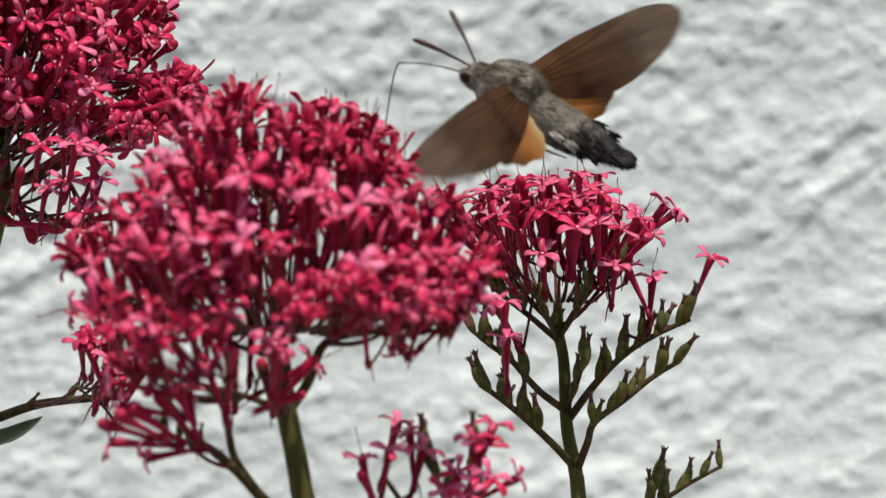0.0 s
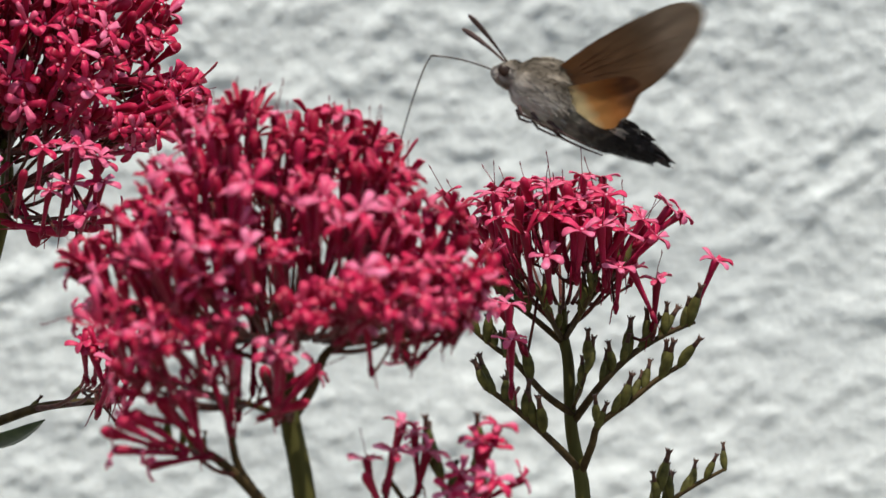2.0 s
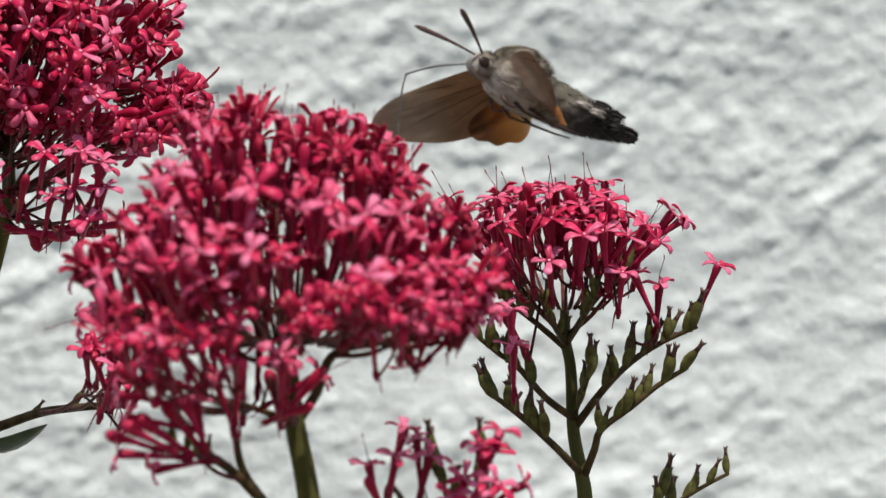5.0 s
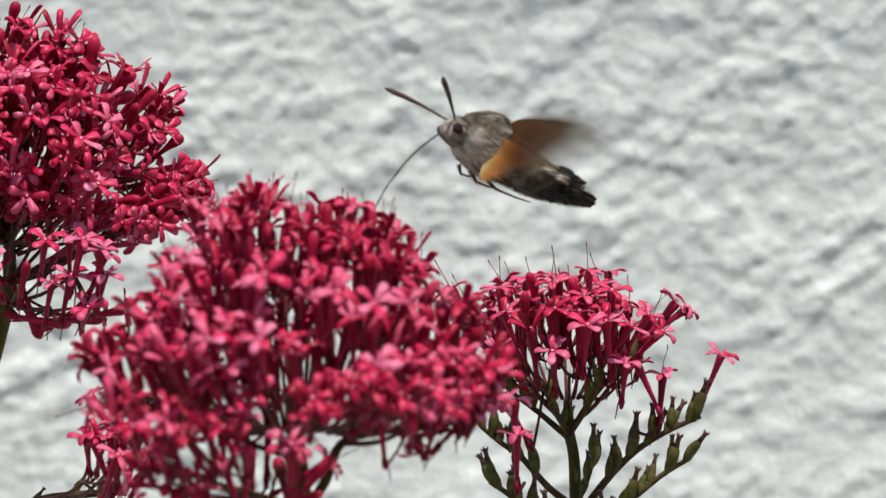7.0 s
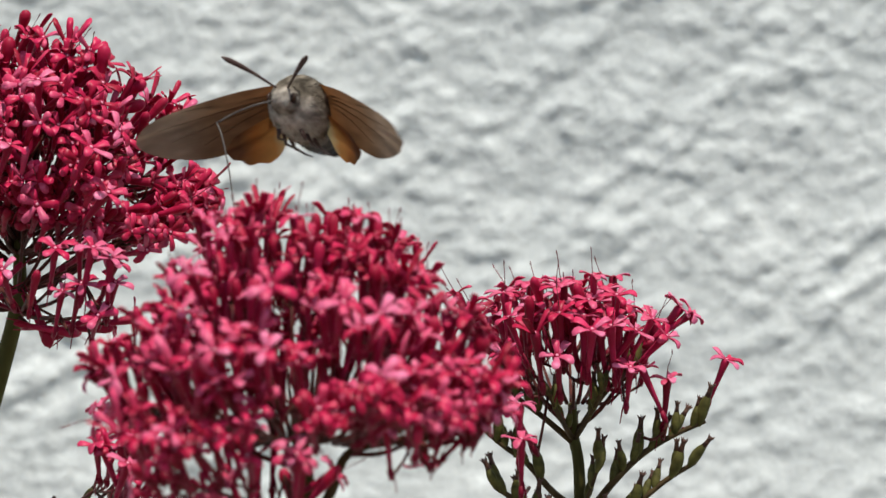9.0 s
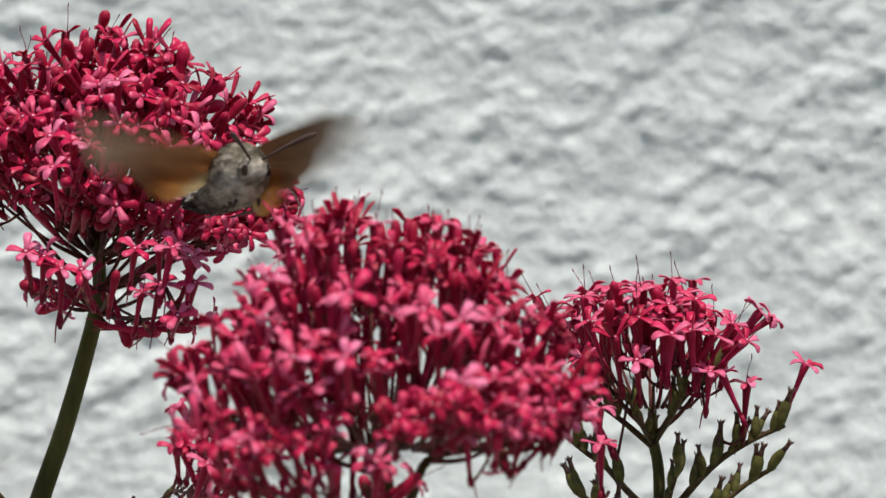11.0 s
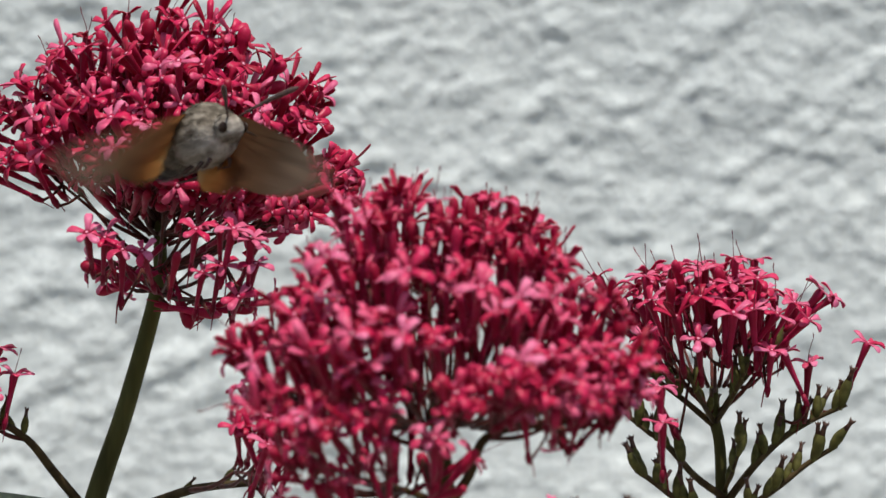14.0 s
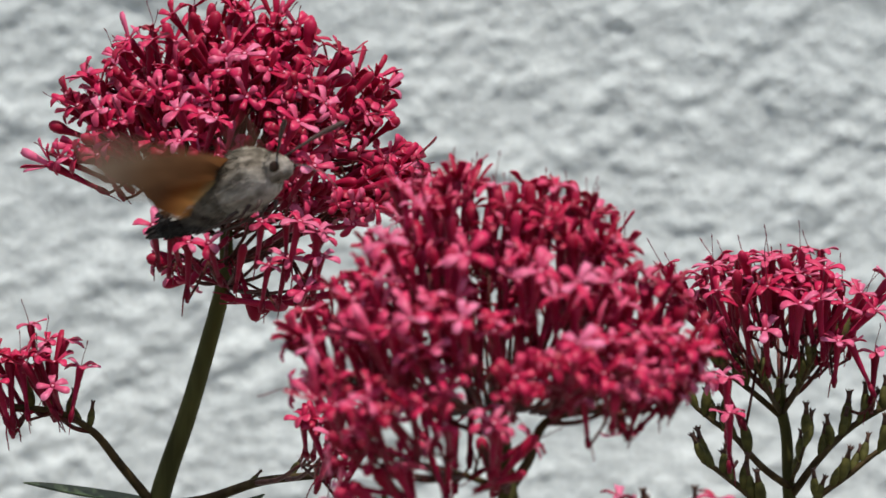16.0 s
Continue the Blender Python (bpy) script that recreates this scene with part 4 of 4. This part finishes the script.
    for s in (1, -1):
        bm = bmesh.new()
        wing(bm, fore, s)
        w = part("forewing", bm, FOREWING, moth, "dull brown forewing with darker wavy bands")
        w.location = HINGE[s]
        for k, tip in enumerate(((1.6, 20.0), (-1.0, 24.0), (-3.8, 21.5), (-5.8, 15.4))):
            bm = bmesh.new()
            tube(bm, (Vector((0.3 - 0.4 * k, s * 0.5, 0.35)) * MM, Vector((tip[0] * 0.55, s * tip[1] * 0.5, 0.55)) * MM, Vector((tip[0], s * tip[1], 0.1)) * MM), [0.10 * MM, 0.07 * MM, 0.04 * MM], 4)
            part("vein", bm, FOREWING, w)
        bm = bmesh.new()
        wing(bm, hind, s)
        for v in bm.verts:
            v.co.z -= 0.0012
        bmesh.ops.rotate(bm, verts=bm.verts, cent=(0, 0, 0), matrix=Matrix.Rotation(radians(6 * s), 3, "Z"))
        part("hindwing", bm, HINDWING, w, "orange hindwing with a brown margin")
        wings[s] = w
    bm = bmesh.new()
    line = curve_pts([Vector(q) * MM for q in ((-0.4, 0, 0), (4, 0, 0.5), (8, 0, 0.5), (11.5, 0, 0))], 4)
    tube(bm, line, 0.17 * MM, 6)
    upper = part("proboscis", bm, TONGUE, moth, "long thin dark drinking tongue")
    bm = bmesh.new()
    line = curve_pts([Vector(q) * MM for q in ((-0.1, 0, 0), (3, 0, 0.45), (10, 0, 0.5), (19.5, 0, 0))], 4)
    tube(bm, line, [x * MM for x in taper(len(line), 0.17, 0.11)], 6)
    lower = part("proboscis", bm, TONGUE, moth)
    return moth, wings, upper, lower


MOTH, WINGS, UPPER, LOWER = hawk_moth()
FLIGHT = {}


def small_fly():
    fly = new("fly")
    tagged(fly, "tiny dark fly darting past the wall", "insect")
    bm = bmesh.new()
    loft(bm, ((1.0, 0, 0.1, 0.1), (0.8, 0, 0.3, 0.3), (0.4, 0.05, 0.42, 0.45), (-0.2, 0, 0.38, 0.4), (-0.9, -0.05, 0.26, 0.26), (-1.2, -0.1, 0.06, 0.06)), 10)
    part("body", bm, BLACK, fly)
    for s in (1, -1):
        bm = bmesh.new()
        wing(bm, ((0.3, 0.1), (0.4, 0.8), (0.2, 1.5), (-0.2, 1.7), (-0.5, 1.2), (-0.4, 0.4)), s, 0.05)
        part("wing", bm, TONGUE, fly)
    return fly


FLY = small_fly()


# ---- what moves ----
def motions():
    def sway(plant, t, du, dv):
        return t, Matrix.Translation(plant.base + Vector((du * 1e-4, 0, -dv * 1e-4)))

    def place(t, u, v, y):
        sx, sy = shift_at(t)
        return P(u - sx, v - sy, y)

    def body(t, u, v, ahead, roll, y):
        ahead = ahead.normalized()
        left = Vector((0, 0, 1)).cross(ahead).normalized()
        up = ahead.cross(left)
        m = Matrix((ahead, left, up)).transposed().to_4x4() @ Matrix.Rotation(radians(roll), 4, "X")
        m = Matrix.Translation(place(t, u, v, y)) @ m @ Matrix.Translation(-EYE_AT)
        FLIGHT[t] = m
        return t, m

    def fly(t, u, v, tu, tv, roll, y=-0.062):
        """Side-on flight: the eye at (u, v), the tail at (tu, tv)."""
        rise = max(-0.95, min(0.95, (tv - v) / 336))
        flat = math.sqrt(1 - rise * rise)
        c = max(0.0, min(1.0, (tu - u) / (336 * flat)))
        near = float(np.interp(t, (1.5, 1.85), (-1.0, 1.0)))     # head turned away at first, then towards the camera
        return body(t, u, v, Vector((-c * flat, -math.sqrt(1 - c * c) * flat * near, rise)), roll, y)

    def face(t, u, v, az, el, roll=0, y=-0.055):
        """Flight towards the camera: az from 0 (left) through 90 (at the camera) to 180 (right)."""
        a, e = radians(az), radians(el - 7)
        return body(t, u, v, Vector((-math.cos(a) * math.cos(e), -math.sin(a) * math.cos(e), math.sin(e))), roll, y)

    walk(LEFT.ob, [sway(LEFT, t, a, b) for t, a, b in (
        (0, 8, 5), (.5, 5, 5), (1, 0, 0), (1.5, 4, 3), (2, 5, 3), (3, 0, 2), (3.5, 0, 0), (4, 5, 4), (6.5, 1, 1), (7, 0, 0), (7.5, -2, -3),
        (8, 2, 0), (10.5, 1, 2), (11.5, -2, 1), (12.5, 2, 1), (13.5, -2, 0), (14, 2, 2), (14.5, 4, 4), (15, 0, 2), (15.5, 0, 2), (16, 5, 4))])
    walk(CENTRE_P.ob, [sway(CENTRE_P, t, a, b) for t, a, b in (
        (0, 2, -4), (.5, -7, 0), (1, 3, 1), (1.5, 12, 3), (2, 0, 2), (2.5, 0, -2), (3, 15, 8), (3.5, 0, 0), (4, -3, -3), (6.5, 15, 7), (7, 13, -1), (7.5, -15, -13),
        (8, 4, -3), (10.5, 9, 10), (11, 6, 15), (11.5, -37, -27), (12, 15, 4), (12.5, 2, 10), (13, -7, -8), (13.5, -3, 2), (14, 4, 9), (14.5, 0, -6), (15, -8, 1), (15.5, 9, 16), (16, -4, -2))])
    for p in (RIGHT, SEEDY, SMALL):
        k = 1.3 if p is SMALL else 1.0
        walk(p.ob, [sway(p, t, a * k, b * k) for t, a, b in (
            (0, -1, 2), (.5, -2, -1), (1, 2, 2), (1.5, 3, 1), (2, -1, -1), (2.5, -5, 1), (3, 3, 2), (3.5, 0, 0), (4, -5, -2), (6.5, 5, 1), (7, -1, 1), (7.5, -4, -3),
            (8, -14, -5), (10.5, 1, 1), (11, -11, 3), (11.5, -4, -1), (12, -11, -4), (12.5, 1, 0), (13, -12, -1), (13.5, -5, 1), (14, -7, 0), (15, -7, 1), (15.5, -8, 2), (16, -3, -2))])

    walk(MOTH, [
        fly(0.0, 838, 128, 1127, 280, -22), fly(0.1, 820, 140, 1120, 277, -22), fly(0.2, 823, 137, 1090, 305, -20), fly(0.3, 821, 137, 1102, 302, -22),
        fly(0.4, 821, 165, 1102, 305, -22), fly(0.5, 817, 178, 1075, 346, -20), fly(0.6, 815, 176, 1070, 350, -12), fly(0.7, 818, 177, 1082, 341, -4),
        fly(0.8, 821, 181, 1085, 350, -5), fly(0.9, 824, 185, 1080, 350, -4), fly(1.0, 816, 198, 1082, 350, -4), fly(1.1, 801, 188, 1079, 345, 4),
        fly(1.2, 806, 188, 1057, 345, -4), fly(1.3, 813, 186, 1060, 350, -12), fly(1.4, 854, 139, 1064, 345, -16), fly(1.5, 887, 105, 1147, 306, -18),
        fly(1.6, 918, 100, 1224, 241, -10), fly(1.7, 933, 96, 1227, 241, -2), fly(1.8, 917, 96, 1234, 228, 4), fly(1.9, 899, 112, 1204, 266, 4),
        fly(2.0, 896, 125, 1202, 275, 8), fly(2.1, 894, 124, 1197, 264, 2), fly(2.2, 900, 119, 1200, 261, 2), fly(2.3, 905, 124, 1209, 272, 5),
        fly(2.4, 890, 137, 1210, 255, 9), fly(2.5, 877, 154, 1189, 280, 10), fly(2.6, 856, 180, 1169, 313, 7), fly(2.7, 851, 181, 1140, 350, 5),
        fly(2.8, 859, 183, 1135, 350, 0), fly(2.9, 882, 144, 1154, 341, -10), fly(3.0, 897, 108, 1204, 270, -18), fly(3.1, 902, 114, 1224, 224, -15),
        fly(3.2, 892, 114, 1222, 208, -12), fly(3.3, 879, 114, 1209, 218, -10), fly(3.4, 874, 101, 1163, 246, -6), fly(3.5, 877, 96, 1185, 232, -4),
        fly(3.6, 856, 92, 1177, 208, -4), fly(3.7, 856, 86, 1173, 213, -4), fly(3.8, 846, 96, 1170, 208, -5), fly(3.9, 815, 112, 1138, 226, -6),
        fly(4.0, 815, 134, 1097, 307, -6), fly(4.1, 810, 143, 1094, 305, -5), fly(4.2, 805, 145, 1106, 294, -4),
        fly(4.6, 820, 135, 1100, 260, 5), fly(5.0, 850, 110, 1130, 230, 10), fly(5.4, 830, 130, 1105, 270, 8), fly(5.8, 800, 120, 1075, 240, 4),
        fly(6.3, 779, 107, 1043, 211, 2), fly(6.4, 787, 102, 1063, 200, 2), fly(6.5, 798, 95, 1049, 229, 2), fly(6.6, 794, 119, 1045, 259, 2),
        fly(6.7, 792, 132, 1040, 267, 2), fly(6.8, 784, 172, 1026, 347, 2), fly(6.9, 799, 213, 1038, 358, 12), fly(7.0, 800, 226, 1052, 342, 6),
        fly(7.1, 777, 198, 1045, 337, 8), fly(7.2, 771, 160, 1028, 295, 12), fly(7.3, 766, 152, 1010, 279, 2), fly(7.4, 726, 148, 988, 225, 0),
        fly(7.5, 733, 155, 928, 232, 0), fly(7.6, 690, 190, 888, 228, 0), fly(7.7, 672, 191, 868, 282, 0), fly(7.8, 684, 208, 870, 352, 0),
        fly(7.9, 690, 202, 898, 332, 2), fly(8.0, 702, 208, 892, 350, 4), fly(8.1, 660, 180, 845, 290, 3), fly(8.2, 628, 160, 806, 230, 2),
        face(8.6, 560, 150, 60, 18, 0, -0.035), face(9.0, 500, 170, 70, 20, 0, -0.05), face(9.4, 430, 190, 80, 22), face(9.8, 370, 200, 92, 22),
        face(10.3, 320, 206, 105, 11), face(10.4, 358, 230, 105, 11), face(10.5, 388, 237, 107, 11), face(10.6, 404, 270, 108, 11), face(10.7, 406, 283, 110, 13),
        face(10.8, 436, 285, 112, 13), face(10.9, 447, 291, 112, 13), face(11.0, 452, 297, 112, 15), face(11.1, 436, 287, 110, 11), face(11.2, 426, 272, 114, 15),
        face(11.3, 411, 250, 111, 11), face(11.4, 360, 204, 118, 19), face(11.5, 315, 180, 121, 19), face(11.6, 285, 188, 126, 18), face(11.7, 279, 200, 125, 18),
        face(11.8, 310, 206, 126, 19), face(11.9, 342, 219, 128, 21), face(12.0, 397, 246, 125, 24), face(12.1, 396, 242, 120, 21), face(12.2, 408, 248, 123, 22),
        face(12.3, 402, 252, 126, 21), face(12.4, 404, 252, 127, 20), face(12.5, 402, 249, 127, 19), face(12.6, 396, 246, 125, 19), face(12.7, 398, 256, 131, 23),
        face(12.8, 400, 256, 129, 23), face(12.9, 402, 252, 127, 23), face(13.0, 390, 246, 125, 19), face(13.1, 402, 243, 133, 23), face(13.2, 404, 243, 133, 23),
        face(13.3, 408, 243, 125, 19), face(13.4, 404, 237, 125, 19), face(13.5, 395, 245, 127, 20), face(13.6, 402, 242, 131, 21), face(13.7, 405, 250, 127, 21),
        face(13.8, 408, 246, 127, 19), face(13.9, 410, 238, 127, 19), face(14.0, 410, 221, 127, 19), face(14.1, 415, 205, 133, 23), face(14.2, 408, 204, 133, 23),
        face(14.3, 408, 197, 127, 20), face(14.4, 417, 200, 127, 20), face(14.5, 423, 207, 137, 25), face(14.6, 402, 191, 137, 25), face(14.7, 396, 191, 129, 21),
        face(14.8, 392, 191, 131, 21), face(14.9, 388, 196, 133, 21), face(15.0, 365, 218, 141, 25), face(15.1, 378, 228, 139, 25), face(15.2, 412, 251, 139, 23),
        face(15.3, 424, 268, 139, 25), face(15.4, 442, 292, 133, 23), face(15.5, 448, 300, 131, 21), face(15.6, 465, 304, 139, 23), face(15.7, 477, 312, 137, 23),
        face(15.8, 487, 312, 139, 23), face(15.9, 484, 311, 139, 23), face(16.0, 496, 291, 141, 26)])

    walk(FLY, [(t, Matrix.Translation(place(t, u, v, 0.06)) @ pose(0, 0, 0, 0, 0, h)) for t, u, v, h in (
        (0.0, 2600, 760, 180), (2.0, 2500, 700, 180), (2.3, 1900, 520, 180), (2.45, 1290, 266, 180), (2.5, 1251, 250, 180), (2.53, 1240, 246, 180), (2.6, 904, 124, 180), (2.7, 722, 78, 180),
        (2.8, 540, 40, 150), (2.9, 400, 8, 100), (2.97, 386, 16, 60), (3.0, 385, 18, 50), (3.03, 386, 20, 40), (3.1, 500, 36, 10), (3.2, 756, 28, 0), (3.3, 1000, -40, 0),
        (3.6, 1700, -300, 0), (16.0, 2600, -400, 0))])

    times = sorted(FLIGHT)

    def held(t):
        """The moth's pose at t, between two of its rows."""
        for a, b in zip(times, times[1:]):
            if a <= t <= b:
                return FLIGHT[a].lerp(FLIGHT[b], (t - a) / (b - a))
        return FLIGHT[times[-1]]

    def spread(side, d, t, lead=None):
        """A wing held out along d in the moth's own space, its front edge turned to lead."""
        d = d.normalized()
        if lead is None:
            lead = Vector((0.95, side * 0.35, 0.5)) if t > 9 else Vector((0.85, side * 0.3, 0.4)) if t > 6 else Vector((1.0, side * 0.55, 0.1))
        lead = (lead - d * lead.dot(d)).normalized()
        yy = d * side
        m = Matrix((lead, yy, lead.cross(yy))).transposed().to_4x4()
        return Matrix.Translation(HINGE[side]) @ m

    def tip(side, t, u, v, depth, front=None):
        """A wing whose tip is at (u, v); depth -1: towards the camera, 1: away; front: where its front edge looks, right, down and away."""
        m = held(t)
        h = m @ HINGE[side]
        d = place(t, u, v, h.y) - h
        span = 0.0272
        flat = math.hypot(d.x, d.z)
        if flat > span * 0.985:
            d *= span * 0.985 / flat
            flat = span * 0.985
        d.y = depth * math.sqrt(span * span - flat * flat)
        inv = m.to_3x3().inverted()
        return t, spread(side, inv @ d, t, front and inv @ Vector((front[0], front[2], -front[1])))

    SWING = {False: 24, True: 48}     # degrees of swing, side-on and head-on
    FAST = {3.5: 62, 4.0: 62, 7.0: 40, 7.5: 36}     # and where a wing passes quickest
    BEAT = {"D": (38, -22), "U": (-42, 48), "B": (-58, 12), "M": (2, 8)}

    def beat(side, t, code):
        a, e = (radians(q) for q in BEAT[code])
        return t, spread(side, Vector((math.sin(a) * math.cos(e), side * math.cos(a) * math.cos(e), math.sin(e))), t)

    def flap(side, seen):
        rows = {t: m for t, m in (tip(side, *s) for s in seen)}
        beats = ((0.1, "BUDD"), (0.6, "MUUU"), (1.1, "MMDD"), (1.6, "DUBU"), (2.1, "MMUU"), (2.6, "MBUD"), (3.1, "BBDM"), (3.6, "MMDD"),
                 (4.1, "UUDMUDMUBDUMDUBMUDUMDUBB"), (6.6, "UBUD"), (7.1, "DDUU"), (7.6, "UMUU"), (8.1, "MUDMUDMUBDUMDUBMUDUMDUDD"),
                 (10.6, "MUDM"), (11.1, "MUMM"), (11.6, "UDDU"), (12.1, "MMUD"), (12.6, "DUUU"), (13.1, "UUMM"), (13.6, "UUDM"),
                 (14.1, "UUDD"), (14.6, "UDDD"), (15.1, "DDUU"), (15.6, "MUDM"))
        for t0, word in beats:
            for k, c in enumerate(word):
                t = round(t0 + 0.1 * k, 1)
                rows.setdefault(t, beat(side, t, c)[1])
        out = []
        for t in sorted(rows):
            if out:
                qa, qb = out[-1][1].to_quaternion(), rows[t].to_quaternion()
                if qa.rotation_difference(qb).angle > radians(70):
                    for f in (1 / 3, 2 / 3):
                        q = qa.slerp(qb, f) if qa.dot(qb) > 0 else qa.slerp(-qb, f)
                        out.append((out[-1][0] + (t - out[-1][0]) * (f if f < 0.5 else 0.5), Matrix.Translation(HINGE[side]) @ q.to_matrix().to_4x4()))
            out.append((t, rows[t]))
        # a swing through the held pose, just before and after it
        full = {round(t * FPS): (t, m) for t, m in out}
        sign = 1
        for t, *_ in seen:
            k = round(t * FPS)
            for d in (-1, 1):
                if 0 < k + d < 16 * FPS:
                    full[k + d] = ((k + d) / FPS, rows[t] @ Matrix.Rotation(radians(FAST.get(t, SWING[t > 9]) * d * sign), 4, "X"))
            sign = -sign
        return [full[k] for k in sorted(full)]

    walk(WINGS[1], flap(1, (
        (0.0, 722, 292, -1, (-0.5, -0.86, 0.2)), (0.5, 785, 285, -1, (-0.56, -0.82, 0.2)), (1.0, 1055, 95, -1, (-0.8, -0.6, 0.2)), (1.5, 767, 197, -1, (-0.45, -0.85, 0.2)),
        (2.0, 1225, 4, -1, (-0.8, -0.6, 0.25)), (2.5, 1208, 0, -1, (-0.8, -0.6, 0.25)), (3.0, 835, 158, -1, (-0.15, -1.0, 0.0)),
        (3.5, 1056, 182, -1, (-0.55, -0.8, 0.1)), (4.0, 990, 232, -1, (-0.5, -0.85, 0.1)), (6.5, 1123, 18, -1, (-0.77, -0.6, 0.45)), (7.0, 1048, 228, -1, (-0.15, -0.45, 0.88)),
        (7.5, 1034, 32, -1, (-0.75, -0.5, 0.5)), (8.0, 957, 24, -1, (-0.6, -0.6, 0.5)),
        (10.3, 601, 306, -1), (10.4, 645, 270, -1), (10.5, 656, 253, -1), (11.0, 622, 205, -1), (11.5, 522, 152, 1), (12.0, 345, 120, 1), (12.5, 667, 312, -1),
        (13.0, 667, 300, -1), (13.5, 540, 250, 1), (14.0, 585, 300, -1), (14.5, 378, 150, 1), (15.0, 430, 190, 1), (15.5, 580, 368, -1), (16.0, 436, 220, 1))))
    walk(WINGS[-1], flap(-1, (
        (0.0, 1190, 2, 1, (-0.45, -0.89, 0.0)), (0.5, 840, 262, 1, (-0.56, -0.82, 0.0)), (1.0, 1170, 78, 1, (-0.5, -0.85, 0.0)), (1.5, 850, 180, 1, (-0.45, -0.85, 0.0)),
        (2.0, 1200, 14, 1, (-0.5, -0.85, 0.0)), (2.5, 1185, 14, 1, (-0.55, -0.8, 0.0)), (3.0, 880, 190, 1, (-0.2, -1.0, 0.0)),
        (3.5, 1020, 120, 1, (-0.8, -0.5, 0.0)), (4.0, 960, 190, 1, (-0.85, -0.5, 0.0)), (6.5, 930, 35, 1), (7.0, 842, 300, 1, (-0.9, 0.1, 0.0)), (7.5, 790, 20, 1), (8.0, 444, 262, -1, (0.0, -1.0, 0.1)),
        (10.3, 100, 343, -1), (10.4, 110, 330, -1), (10.5, 94, 303, -1), (11.0, 162, 233, -1), (11.5, 66, 195, -1), (12.0, 118, 136, -1), (12.5, 137, 370, -1),
        (13.0, 226, 360, -1), (13.5, 72, 258, -1), (14.0, 132, 300, -1), (14.5, 98, 160, -1), (15.0, 70, 210, -1), (15.5, 238, 386, -1), (16.0, 162, 268, -1))))

    def link(t, start, u, v, deep=0.0):
        """A piece of the tongue from start towards (u, v), in the moth's own space."""
        d = (place(t, u, v, start.y) - start + Vector((0, deep, 0))).normalized()
        side = Vector((0, 1, 0))
        up = d.cross(side).normalized()
        if up.z < 0 and d.x < 0:
            side, up = -side, -up
        m = Matrix((d, up.cross(d), up)).transposed().to_4x4()
        return Matrix.Translation(start) @ m

    drink = ((0.0, 715, 113, 684, 245), (0.5, 735, 200, 690, 262), (1.0, 735, 225, 700, 275), (1.5, 772, 116, 702, 250), (2.0, 752, 96, 707, 262), (2.5, 760, 165, 694, 285),
             (3.0, 778, 125, 722, 280), (3.5, 738, 64, 680, 250), (4.0, 715, 165, 650, 240), (5.2, 740, 130, 690, 260), (6.5, 700, 180, 668, 240), (7.0, 700, 310, 652, 405),
             (7.5, 625, 212, 604, 300), (8.0, 625, 270, 594, 380), (8.2, 551, 167, 551, 371), (9.0, 430, 200, 400, 300), (9.8, 365, 300, 380, 400), (10.5, 420, 330, 430, 380),
             (11.0, 505, 330, 530, 370), (11.5, 370, 250, 380, 300), (12.0, 460, 290, 480, 330), (12.5, 455, 290, 480, 330), (13.0, 450, 290, 470, 330), (13.5, 455, 290, 480, 330),
             (14.0, 470, 260, 490, 300), (14.5, 490, 240, 510, 280), (15.0, 430, 240, 450, 280), (15.5, 510, 330, 530, 370), (16.0, 560, 300, 590, 330))
    ups, lows = [], []
    for t, u, v, tu, tv in drink:
        m = held(t)
        a = link(t, m @ MOUTH, u, v, 0.012 if t > 9 else 0.0)
        elbow = a @ Vector((11.5 * MM, 0, 0))
        b = link(t, elbow, tu, tv, 0.02 if t > 9 else -0.004)
        inv = m.inverted()
        ups.append((t, inv @ a))
        lows.append((t, inv @ b))
    walk(UPPER, ups)
    walk(LOWER, lows)


motions()
